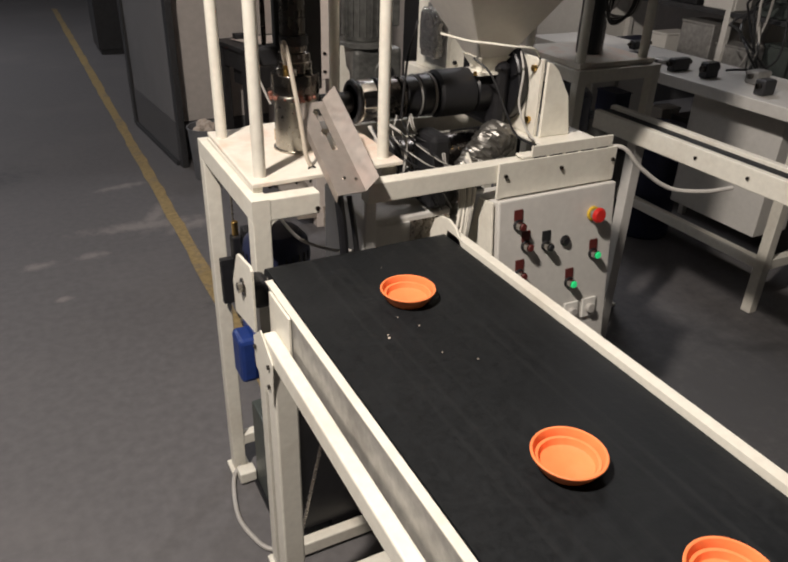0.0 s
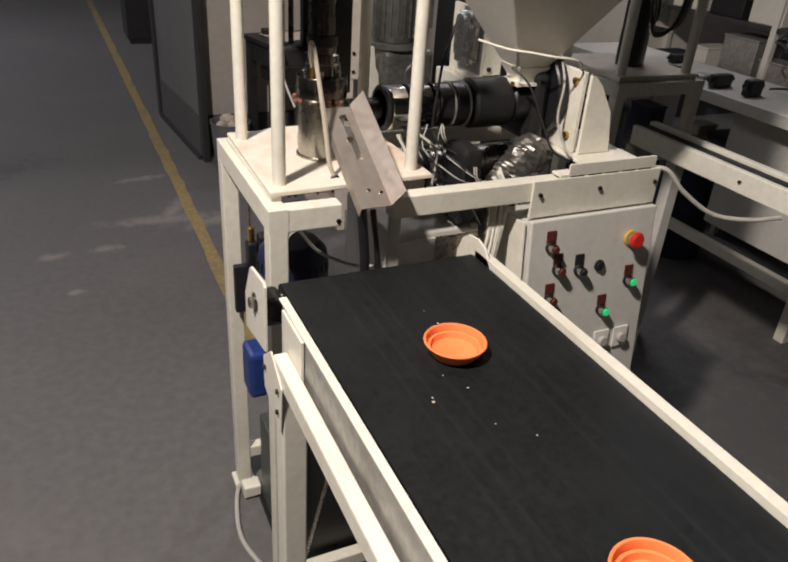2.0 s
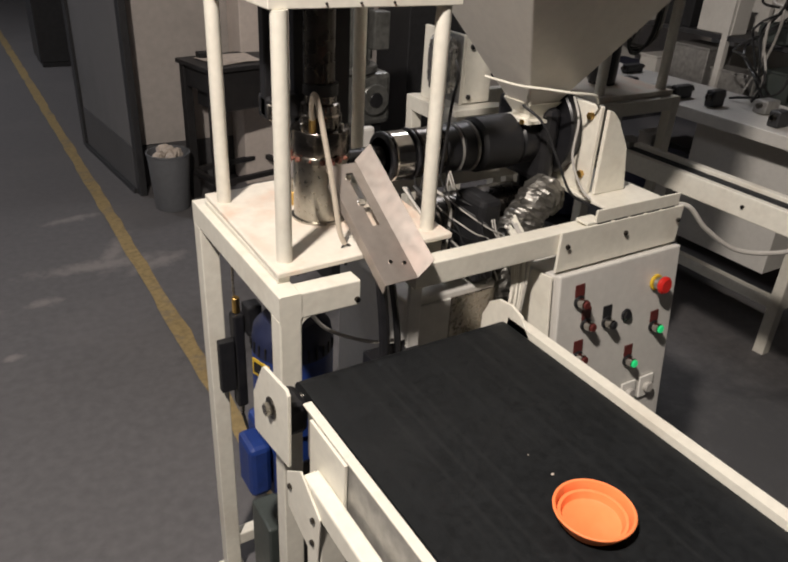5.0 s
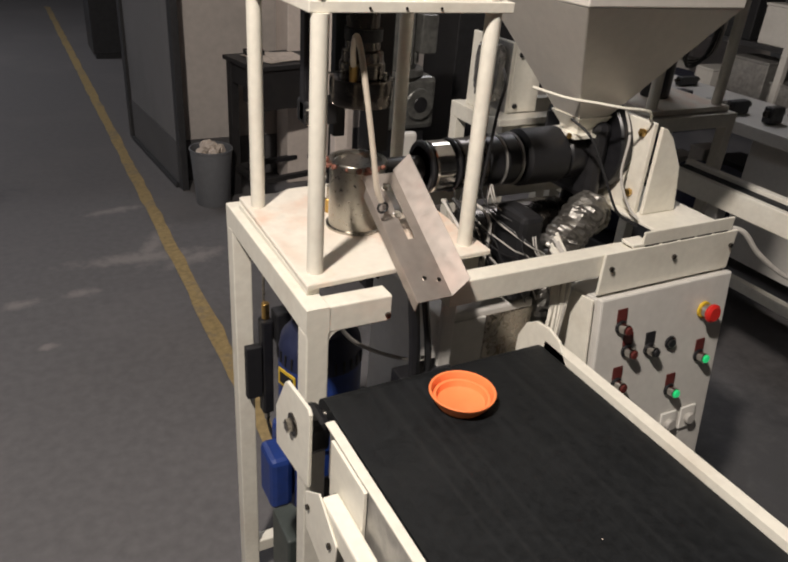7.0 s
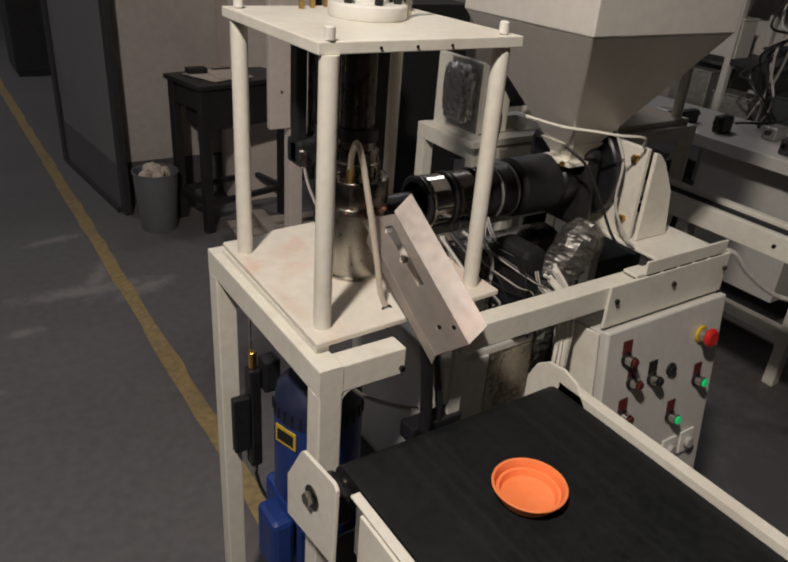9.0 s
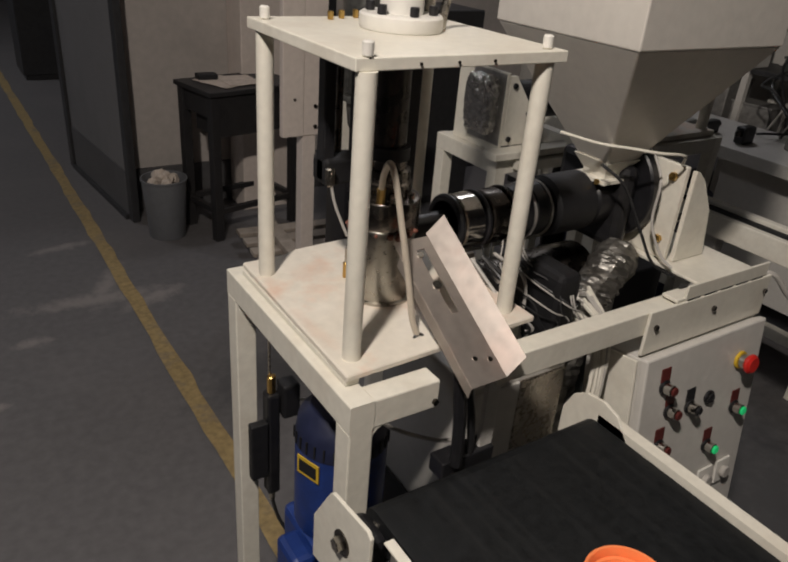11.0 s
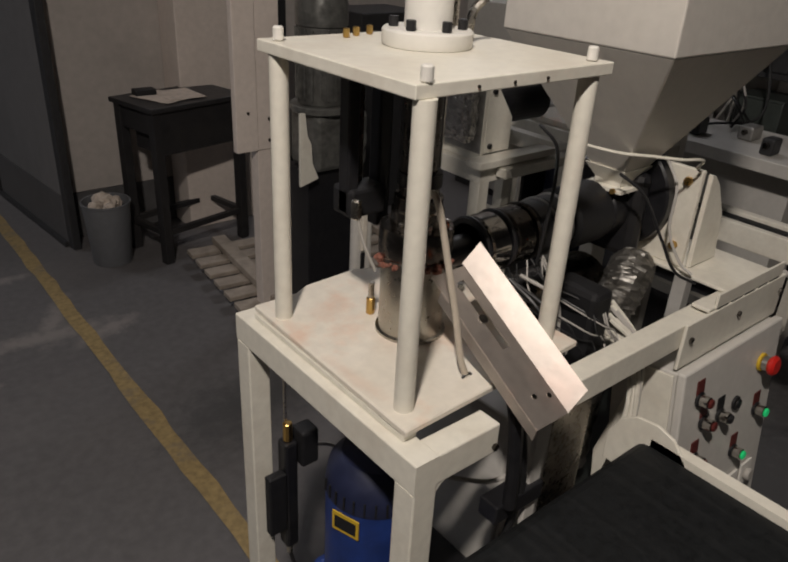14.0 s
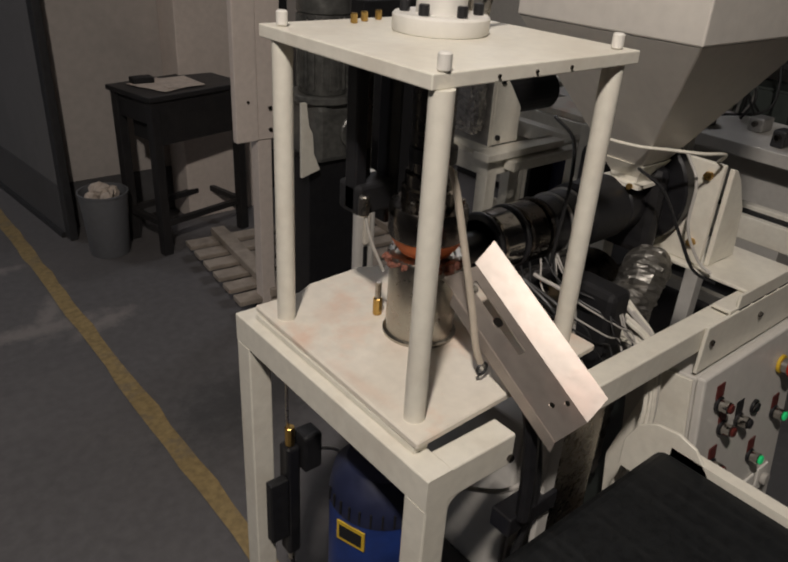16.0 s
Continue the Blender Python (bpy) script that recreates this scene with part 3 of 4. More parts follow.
def extruder():
    y, z = 0.285, 1.232
    e = thing("extruder", (0.6, y, H), "black extruder barrel with steel heater bands, feeding the press", "extruder")

    def ring(name, x0, x1, r, mat, label="", bev=0.003):
        return part(name, rod((x0, y, z), (x1, y, z), r, 40, bev), mat, e, label, smooth=True)
    ring("nozzle", 0.262, 0.352, 0.026, BLACK)
    ring("barrel", 0.352, 0.817, 0.046, BLACK)
    for x0, x1, r, m in ((0.352, 0.362, 0.055, BLACK), (0.366, 0.41, 0.053, CHROME), (0.414, 0.424, 0.056, BLACK), (0.43, 0.475, 0.053, OIL_STEEL), (0.48, 0.488, 0.056, OIL_STEEL), (0.492, 0.53, 0.053, BLACK), (0.530, 0.535, 0.0565, ALU), (0.536, 0.570, 0.055, BLACK), (0.571, 0.577, 0.0575, ALU)):
        ring("heater_band", x0, x1, r, m, "steel heater band" if m is not BLACK else "")
    ring("insulation", 0.586, 0.70, 0.062, BLACK_MATT, "black insulated sleeve", 0.008)
    ring("throat", 0.70, 0.78, 0.058, BLACK, "", 0.006)
    part("end_flange", rod((0.785, y, 1.256), (0.8175, y, 1.256), 0.114, 40, 0.004), BLACK, e, "black end flange", smooth=True)
    part("feed_housing", box(0.745, 0.784, 0.205, 0.40, H + 0.009, 1.318, 0.02), BLACK, e, "black feed housing")
    # end bracket
    part("bracket_plate", prism([(0.131, H + 0.009), (0.455, H + 0.009), (0.455, 1.335), (0.131, 1.335)], "x", 0.818, 0.830, 0.0015), CREAM, e, "cream bracket plate")
    for yy in (0.117, 0.44):
        part("gusset", prism([(0.8305, H + 0.009), (0.930, H + 0.009), (0.910, 1.238), (0.868, 1.305), (0.845, 1.326), (0.8305, 1.330)], "y", yy, yy + 0.01, 0.0015), CREAM, e, "cream gusset")
    for yy, zz in ((0.155, 1.31), (0.155, 1.175), (0.25, 1.31)):
        bolt(e, (0.8175, yy, zz), (-1, 0, 0), 0.009, BRASS)
    # small collar; its cream flare paints the brightly lit foot of the hopper cone
    part("spout", lathe([(0, 0), (0.060, 0), (0.060, 0.007), (0.041, 0.008), (0.042, 0.018), (0.066, 0.046), (0.062, 0.046), (0.0, 0.018)], 4, Matrix.Translation((0.732, 0.261, 1.284)) @ Matrix.Rotation(radians(45), 4, "Z")), CREAM, e, "cream feed collar, flared to paint in the lit foot of the cone")
    for yy in (0.235, 0.285):
        bolt(e, (0.6885, yy, 1.2885), (-1, 0, 0), 0.006, BRASS)
    part("tie_rod", rod((0.905, 0.20, 1.185), (0.955, 0.195, 1.19), 0.008, 12, 0.001), CHROME, e)
    return e


def hopper():
    h = thing("hopper", (0.71, 0.26, 1.33), "grey sheet-steel feed hopper with a tapered foot above the extruder", "hopper")
    x0, x1, y0, y1, z0, z1 = 0.532, 0.925, 0.079, 0.424, 1.569, 2.15
    part("bin", box(x0, x1, y0, y1, z0, z1, 0.003), HOPPER, h)
    b = bmesh.new()
    top = [b.verts.new(v) for v in ((x0 + 0.002, y0 + 0.002, z0), (x1 - 0.002, y0 + 0.002, z0), (x1 - 0.002, y1 - 0.002, z0), (x0 + 0.002, y1 - 0.002, z0))]
    cx, cy, k, zz = 0.732, 0.261, 0.024, 1.30
    bot = [b.verts.new(v) for v in ((cx - k, cy - k, zz), (cx + k, cy - k, zz), (cx + k, cy + k, zz), (cx - k, cy + k, zz))]
    for i in range(4):
        b.faces.new((top[i], top[(i + 1) % 4], bot[(i + 1) % 4], bot[i]))
    b.faces.new(bot)
    b.faces.new(top)
    bmesh.ops.recalc_face_normals(b, faces=b.faces[:])
    bmesh.ops.bevel(b, geom=b.edges[:], offset=0.002, segments=1, affect="EDGES")
    part("cone", b, HOPPER, h, "tapered hopper foot")
    return h


def control_box():
    c = thing("control_box", (0.8, -0.012, 1.035), "light grey control cabinet with push buttons, hung on the machine frame", "control box")
    part("body", box(0.618, 0.985, -0.012, 0.12, 0.50, 1.03, 0.003), GREY_PAINT, c)
    part("door", box(0.612, 0.99, -0.03, -0.0125, 0.495, 1.036, 0.004), GREY_PAINT, c, "light grey cabinet door")
    part("side_plate", prism([(-0.01, 1.03), (0.05, 1.03), (0.14, 0.80), (0.14, 0.50), (-0.01, 0.50)], "x", 0.604, 0.610, 0.001), CREAM, c)
    y = -0.0305

    def knob(name, x, z, r, mat, label="", depth=0.02, base=BLACK):
        b = part(name, rod((x, y, z), (x, y - 0.006, z), r * 1.3, 20, 0.001), base, c, label)
        part("bezel", rod((x, y - 0.0062, z), (x, y - depth * 0.8, z), r, 18, 0.001), CHROME, b)
        part("cap", rod((x, y - depth * 0.8 - 0.0002, z), (x, y - depth, z), r * 0.85, 18, 0.002), mat, b)
        return b
    e = knob("emergency_stop", 0.914, 0.960, 0.015, RED, "red mushroom emergency stop on a yellow ring", 0.028, YELLOW_PLASTIC)
    part("mushroom", rod((0.914, y - 0.0185, 0.960), (0.914, y - 0.034, 0.960), 0.021, 24, 0.005), RED, e)
    for x, z, m, nm, lab in ((0.670, 0.968, MAROON, "push_button", "dark red push button"), (0.696, 0.908, MAROON, "push_button", "dark red push button"), (0.680, 0.832, MAROON, "push_button", "dark red push button"),
                             (0.762, 0.897, BLACK, "selector_switch", "black selector switch"), (0.825, 0.899, BLACK, "buzzer", "black round buzzer"),
                             (0.925, 0.845, GREEN, "indicator_button", "lit green indicator button"), (0.848, 0.775, GREEN, "indicator_button", "lit green indicator button")):
        k = knob(nm, x, z, 0.0115, m, lab, 0.028 if nm != "buzzer" else 0.01)
        if nm != "buzzer":
            part("label_plate", box(x - 0.013, x + 0.013, y - 0.0025, y - 0.0005, z + 0.012, z + 0.04, 0), MAROON if m is not BLACK else BLACK_MATT, k, "small maroon label plate")
    for x in (0.862, 0.925):
        s = part("switch_plate", box(x - 0.024, x + 0.024, y - 0.006, y - 0.0005, 0.655, 0.712, 0.002), WHITE_PLASTIC, c, "white square switch plate")
        part("dial", rod((x, y - 0.0065, 0.683), (x, y - 0.018, 0.683), 0.014, 18, 0.002), CABLE_GREY, s)
    c.rotation_euler = (radians(-7.0), 0, 0)
    return c


# ---- conveyors ----
def conveyor(dx, dy, y_end, label, group="belt conveyors"):
    def X(v):
        return v + dx

    def Y(v):
        return v + dy
    c = thing("belt_conveyor", (X(0.2), Y(-0.6), 0), label, "conveyor", group)
    x0, x1, r = 0.0, 0.43, 0.026
    ya, yb = -0.082, y_end
    zc = BELT - r
    # the belt runs round both rollers
    prof = []
    for k in range(9):
        a = radians(90 - 22.5 * k)
        prof.append((Y(ya + r * math.cos(a)), zc + r * math.sin(a)))
    for k in range(9):
        a = radians(270 - 22.5 * k)
        prof.append((Y(yb + r * math.cos(a)), zc + r * math.sin(a)))
    b = bmesh.new()
    inner = [(yy, zz) for yy, zz in prof]
    lo = [b.verts.new((X(x0), yy, zz)) for yy, zz in inner]
    hi = [b.verts.new((X(x1), yy, zz)) for yy, zz in inner]
    n = len(lo)
    for i in range(n):
        b.faces.new((lo[i], lo[(i + 1) % n], hi[(i + 1) % n], hi[i]))
    b.faces.new(lo)
    b.faces.new(hi)
    bmesh.ops.recalc_face_normals(b, faces=b.faces[:])
    part("belt", b, RUBBER, c, "black rubber belt with scuffs and dust")
    for yy in (ya, yb):
        part("roller_pin", rod((X(-0.060), Y(yy), zc), (X(x1 + 0.05), Y(yy), zc), 0.009, 16), STEEL, c)
    # side sheets along the belt, bent outwards at the foot
    part("side_sheet", box(X(-0.019), X(-0.0165), Y(yb), Y(-0.15), 0.915, 1.007, 0), ALU, c, "bare grey side sheet")
    part("edge_strip", box(X(-0.021), X(-0.006), Y(yb), Y(-0.135), 1.0075, 1.0115, 0.001), CREAM, c)
    part("side_sheet", prism([(X(x1 + 0.004), 0.915), (X(x1 + 0.006), 0.915), (X(x1 + 0.006), 1.014), (X(x1 + 0.026), 1.014), (X(x1 + 0.026), 1.017), (X(x1 + 0.004), 1.017)], "y", Y(yb), Y(-0.08)), CREAM, c)
    part("side_tube", box(X(-0.054), X(-0.027), Y(yb), Y(-0.205), 0.895, 0.938, 0.004), CREAM, c)
    part("side_tube", box(X(x1 + 0.007), X(x1 + 0.047), Y(yb), Y(-0.10), 0.895, 0.938, 0.004), CREAM, c)
    # head plates that hold the roller
    pl = part("tension_plate", prism([(Y(-0.002), 0.876), (Y(-0.148), 0.904), (Y(-0.151), 1.046), (Y(-0.142), 1.053), (Y(-0.054), 1.041), (Y(-0.046), 1.034), (Y(-0.002), 0.958)], "x", X(-0.053), X(-0.047), 0.001), CREAM, c, "cream roller tension plate")
    part("axle_nut", rod((X(-0.055), Y(-0.085), zc), (X(-0.066), Y(-0.085), zc), 0.011, 6, 0.001), STEEL, pl)
    part("washer", rod((X(-0.0532), Y(-0.085), zc), (X(-0.0555), Y(-0.085), zc), 0.019, 18), OIL_STEEL, pl)
    part("spacer", box(X(-0.0465), X(-0.004), Y(-0.125), Y(-0.06), 0.94, 1.0, 0.012), BLACK, c)
    part("tension_plate", prism([(Y(-0.004), 0.93), (Y(-0.145), 0.93), (Y(-0.142), 1.005), (Y(-0.115), 1.036), (Y(-0.085), 1.045), (Y(-0.048), 1.040), (Y(-0.022), 1.022), (Y(-0.004), 0.985)], "x", X(x1 + 0.004), X(x1 + 0.010), 0.001), CREAM, c)
    g = part("joint_plate", prism([(Y(-0.152), 0.903), (Y(-0.156), 0.832), (Y(-0.262), 0.80), (Y(-0.272), 0.905), (Y(-0.205), 0.945)], "x", X(-0.058), X(-0.0545), 0.001), CREAM, c)
    for yy, zz in ((-0.168, 0.885), (-0.252, 0.888), (-0.25, 0.84)):
        bolt(g, (X(-0.0585), Y(yy), zz), (-1, 0, 0), 0.005)
    k = part("belt_cheek", box(X(-0.026), X(-0.0205), Y(-0.285), Y(-0.17), 0.9, 1.0065, 0.001), CREAM, c)
    for yy, zz in ((-0.20, 0.925), (-0.272, 0.915)):
        bolt(k, (X(-0.0265), Y(yy), zz), (-1, 0, 0), 0.0045)
    for yy in (-0.215, yb + 0.25):
        for xx in (-0.053, x1 - 0.005):
            part("leg", box(X(xx), X(xx + 0.048), Y(yy - 0.048), Y(yy), 0.01, 0.893, 0.004), CREAM, c)
            part("foot_plate", box(X(xx - 0.01), X(xx + 0.058), Y(yy - 0.058), Y(yy + 0.01), 0, 0.01, 0.002), CREAM, c)
        part("cross_bar", box(X(-0.01), X(x1 - 0.007), Y(yy - 0.044), Y(yy - 0.004), 0.16, 0.20, 0.003), CREAM, c)
    return c


# ---- clay targets ----
def clay(label):
    """A domed clay target, hollow side up, 108 mm across: a stepped bowl and its thick rim."""
    bowl = [(0, 0), (0.036, 0.0), (0.0385, 0.0012), (0.0435, 0.011), (0.0465, 0.0118), (0.0470, 0.0135), (0.0455, 0.0160), (0.0415, 0.0152), (0.0385, 0.0055), (0.0365, 0.0042), (0, 0.0040)]
    rim = [(0.0466, 0.0119), (0.0525, 0.0235), (0.0540, 0.0252), (0.0538, 0.0268), (0.0525, 0.0275), (0.0500, 0.0268), (0.0462, 0.0166), (0.0466, 0.0119)]
    ob = part("clay_target", lathe(bowl, 56), ORANGE, None, smooth=True)
    part("rim", lathe(rim, 56), ORANGE, ob, smooth=True)
    return tagged(ob, label, "clay target", "clay targets")


SPEED = 0.0437
CHUTE_TILT = 33.5


def motions():
    # upper die: up while a target is thrown out, down while the next is pressed
    up = 0.105
    z0 = head.location.copy()
    rows = [(t, pose(z0.x, z0.y, z0.z + u * up)) for t, u in ((0, 0), (5.3, 0), (5.6, 0.3), (6.0, 1), (6.9, 1), (7.2, 0.86), (7.6, 0.6), (8.0, 0.3), (8.4, 0.04), (8.7, 0), (15.7, 0), (16.0, 0.26))]
    walk(head, rows)
    for ob, x, y in ((target_a, 0.209, -0.309), (target_b, 0.196, -0.806), (target_c, 0.236, -1.045)):
        walk(ob, [(t / 2, pose(x, y - SPEED * t / 2, BELT)) for t in range(33)])
    walk(crumbs, [(t / 2, pose(0.2, -0.6 - SPEED * t / 2, BELT)) for t in range(33)])
    top = H + 0.023 + 0.128
    a = CHUTE_TILT
    drop = [(0, pose(0.19, 0.240, top)), (6.05, pose(0.19, 0.240, top)), (6.2, pose(0.19, 0.225, top + 0.02, 8)), (6.3, pose(0.192, 0.20, top + 0.045, 20)), (6.4, pose(0.20, 0.15, 1.288, 42)),
            (6.5, pose(0.198, 0.108, 1.256, a - 10)), (6.6, pose(0.208, 0.048, 1.206, a)), (6.7, pose(0.208, -0.008, 1.170, a + 1)), (6.8, pose(0.204, -0.078, 1.105, 28)),
            (6.9, pose(0.199, -0.160, BELT + 0.002, 2)), (7.0, pose(0.199, -0.168, BELT))]
    drop += [(7 + t / 4, pose(0.199, -0.168 - SPEED * t / 4, BELT)) for t in range(1, 37)]
    walk(target_d, drop)
    ring = [(0, 0), (5.3, 0), (5.6, 0.3), (6.0, 1), (6.9, 1), (7.2, 0.86), (7.6, 0.6), (8.0, 0.3), (8.4, 0.04), (8.7, 0), (16, 0)]
    walk(target_e, [(t, pose(0.19, 0.240, top + 0.0065 + u * up)) for t, u in ring])


def belt_crumbs():
    """Small clay crumbs that ride on the belt."""
    rnd = random.Random(31)
    b = bmesh.new()
    spots = [(0.161, -0.36), (0.116, -0.416), (0.184, -0.402), (0.224, -0.536), (0.221, -0.170), (0.226, -0.217)]
    spots += [(rnd.uniform(0.03, 0.41), rnd.uniform(-1.3, -0.12)) for _ in range(4)]
    for x, y in spots:
        q = bmesh.new()
        bmesh.ops.create_icosphere(q, subdivisions=1, radius=rnd.uniform(0.001, 0.0024))
        for v in q.verts:
            v.co = Vector((v.co.x * rnd.uniform(0.7, 1.6), v.co.y * rnd.uniform(0.7, 1.3), v.co.z * 0.6))
        bmesh.ops.translate(q, verts=q.verts, vec=(x, y, BELT + 0.001))
        b = merge(b, q)
    ob = part("clay_crumbs", b, PAPER, None, origin=(0.2, -0.6, BELT))
    return tagged(ob, "pale clay crumbs scattered on the belt", "crumbs", kind="stuff")


# ---- background ----
def desk():
    d = thing("desk", (0.785, 2.71, 0), "dark steel work desk with a deep apron against the wall", "desk")
    x0, x1, y0, y1 = 0.785, 1.36, 2.71, 3.06
    part("top", box(x0 - 0.015, x1 + 0.015, y0 - 0.015, y1 + 0.015, 0.785, 0.81, 0.004), DESK, d)
    for x in (x0, x1 - 0.05):
        for y in (y0, y1 - 0.05):
            part("leg", box(x, x + 0.05, y, y + 0.05, 0, 0.785, 0.003), DESK, d)
    part("drawer", box(x0 + 0.05, x1 - 0.05, y0 + 0.006, y1 - 0.1, 0.57, 0.784, 0.003), DESK, d)
    part("apron", box(x0 + 0.01, x0 + 0.03, y0 + 0.05, y1 - 0.05, 0.67, 0.784, 0.002), DESK, d)
    for y in (y0 + 0.01, y1 - 0.04):
        part("stretcher", box(x0 + 0.05, x1 - 0.05, y, y + 0.03, 0.15, 0.18, 0.002), DESK, d)
    part("stretcher", box(x0 + 0.01, x0 + 0.04, y0 + 0.05, y1 - 0.05, 0.15, 0.18, 0.002), DESK, d)
    part("stretcher", box(x1 - 0.04, x1 - 0.01, y0 + 0.05, y1 - 0.05, 0.15, 0.18, 0.002), DESK, d)
    d.location, d.rotation_euler, d.scale = (0.835, 2.94, 0), (0, 0, radians(12)), (1, 1, 1.05)
    rnd = random.Random(7)
    for i, (x, y, w, l, a) in enumerate(((0.98, 3.15, 0.21, 0.26, 24), (1.07, 3.16, 0.2, 0.24, 3))):
        b = bmesh.new()
        bmesh.ops.create_grid(b, x_segments=5, y_segments=6, size=0.5)
        for v in b.verts:
            v.co = Vector((v.co.x * w, v.co.y * l, 0.0035 + 0.002 * i + rnd.uniform(0, 0.0035)))
        bmesh.ops.transform(b, matrix=pose(x, y, 0.851, 0, 0, a), verts=b.verts)
        e = bmesh.ops.extrude_face_region(b, geom=b.faces[:])
        bmesh.ops.translate(b, vec=(0, 0, 0.0015), verts=[v for v in e["geom"] if isinstance(v, bmesh.types.BMVert)])
        tagged(part("paper", b, PAPER), "loose sheet of white paper on the desk", "paper", "papers on the desk")
    tagged(part("box", box(0.86, 0.97, 3.20, 3.27, 0.852, 0.886, 0.004), BLACK_MATT), "small dark box on the desk", "box")


def bin_thing():
    c = (0.62, 3.16)
    b = thing("waste_bin", (*c, 0), "grey round plastic waste bin heaped with crumpled paper", "bin")
    part("tub", lathe([(0, 0.004), (0.098, 0), (0.10, 0.004), (0.122, 0.33), (0.127, 0.335), (0.127, 0.345), (0.119, 0.345), (0.097, 0.012), (0, 0.01)], 36, Matrix.Translation((*c, 0))), BIN, b, smooth=True)
    rnd = random.Random(3)
    for i in range(16):
        q = bmesh.new()
        bmesh.ops.create_icosphere(q, subdivisions=2, radius=rnd.uniform(0.028, 0.042))
        for v in q.verts:
            v.co *= 1 + rnd.uniform(-0.25, 0.25)
        a, r = rnd.uniform(0, 6.28), rnd.uniform(0, 0.075)
        bmesh.ops.translate(q, verts=q.verts, vec=(c[0] + r * math.cos(a), c[1] + r * math.sin(a), 0.305 + 0.055 * (1 - r / 0.09) + rnd.uniform(-0.02, 0.01)))
        part("crumpled_paper", q, PAPER, b)


def pallet():
    p = thing("pallet", (1.28, 2.36, 0), "pale weathered wooden pallet lying on the floor", "pallet")
    m = pose(1.31, 2.46, 0, 0, 0, -6)

    def slab(name, *d):
        b = box(*d, bev=0.004)
        bmesh.ops.transform(b, matrix=m, verts=b.verts)
        part(name, b, WOOD, p)
    for i in range(6):
        slab("deck_board", -0.42, 0.74, -0.36 + 0.135 * i, -0.275 + 0.135 * i, 0.06, 0.085)
    for x in (-0.27, 0.27, 0.62):
        slab("bearer", x, x + 0.075, -0.38, 0.42, 0.0855, 0.125)
    for x in (-0.27, 0.27, 0.62):
        for y in (-0.34, 0.0, 0.34):
            slab("block", x, x + 0.09, y - 0.03, y + 0.05, 0.0, 0.0595)


def gearmotor():
    g = thing("gearmotor", (1.16, 1.88, 0.72), "grey vertical gear motor with a worm gearbox", "gear motor")
    c = (1.145, 1.86)
    part("motor", lathe([(0, 0), (0.082, 0), (0.085, 0.004), (0.085, 0.26), (0.092, 0.265), (0.092, 0.33), (0.085, 0.365), (0.05, 0.378), (0, 0.38)], 36, Matrix.Translation((*c, 0.955))), OILY_IRON, g, smooth=True)
    for k in range(20):
        a = 2 * math.pi * k / 20
        b = box(0.084, 0.094, -0.002, 0.002, 0.975, 1.21, 0)
        bmesh.ops.transform(b, matrix=Matrix.Translation((*c, 0)) @ Matrix.Rotation(a, 4, "Z"), verts=b.verts)
        part("fin", b, OILY_IRON, g)
    part("flange", rod((*c, 0.928), (*c, 0.954), 0.115, 36, 0.004), OILY_IRON, g, smooth=True)
    part("gearbox", box(1.065, 1.295, 1.77, 1.95, 0.72, 0.927, 0.02), OILY_IRON, g)
    part("bearing_cover", rod((1.215, 1.769, 0.825), (1.215, 1.752, 0.825), 0.062, 30, 0.004), OILY_IRON, g)
    part("shaft_bore", rod((1.215, 1.7515, 0.825), (1.215, 1.746, 0.825), 0.03, 24, 0.002), BLACK, g)
    part("terminal_box", box(1.19, 1.26, 1.74, 1.80, 1.02, 1.16, 0.006), OILY_IRON, g)
    part("mount_plate", prism([(0.99, 0.69), (1.065, 0.71), (1.04, 0.77), (1.035, 0.84), (1.02, 0.87), (1.01, 0.95), (0.99, 0.95)], "y", 1.755, 1.768, 0.001), CREAM, g, "cream mounting plate")
    # black colour stands in for the deep shadow below the gearbox
    part("stand", box(1.05, 1.27, 1.80, 1.955, 0.0, 0.719, 0.004), BLACK, g, "motor stand, coloured black for the shadow below the gearbox")
    g.location, g.scale = (1.155, 1.93, 0.806), (1.12, 1.12, 1.12)


def post_cabinet():
    p = thing("post_cabinet", (1.05, 2.25, 0), "beige switch cabinet carried on a square post", "cabinet")
    part("body", box(0.865, 0.965, 2.12, 2.155, 0.835, 1.85, 0.004), BEIGE, p)
    part("post", box(0.965, 1.03, 2.13, 2.19, 0.0, 0.834, 0.003), BEIGE, p)
    part("flange", box(0.967, 1.075, 2.125, 2.158, 0.836, 1.75, 0.002), BEIGE, p)
    for z in (0.875, 0.965):
        bolt(p, (1.022, 2.1245, z), (0, -1, 0), 0.009)
    bolt(p, (0.92, 2.1195, 1.0), (0, -1, 0), 0.006)
    part("cable_duct", box(1.077, 1.115, 2.13, 2.17, 0.836, 1.75, 0.003), BLACK_MATT, p)


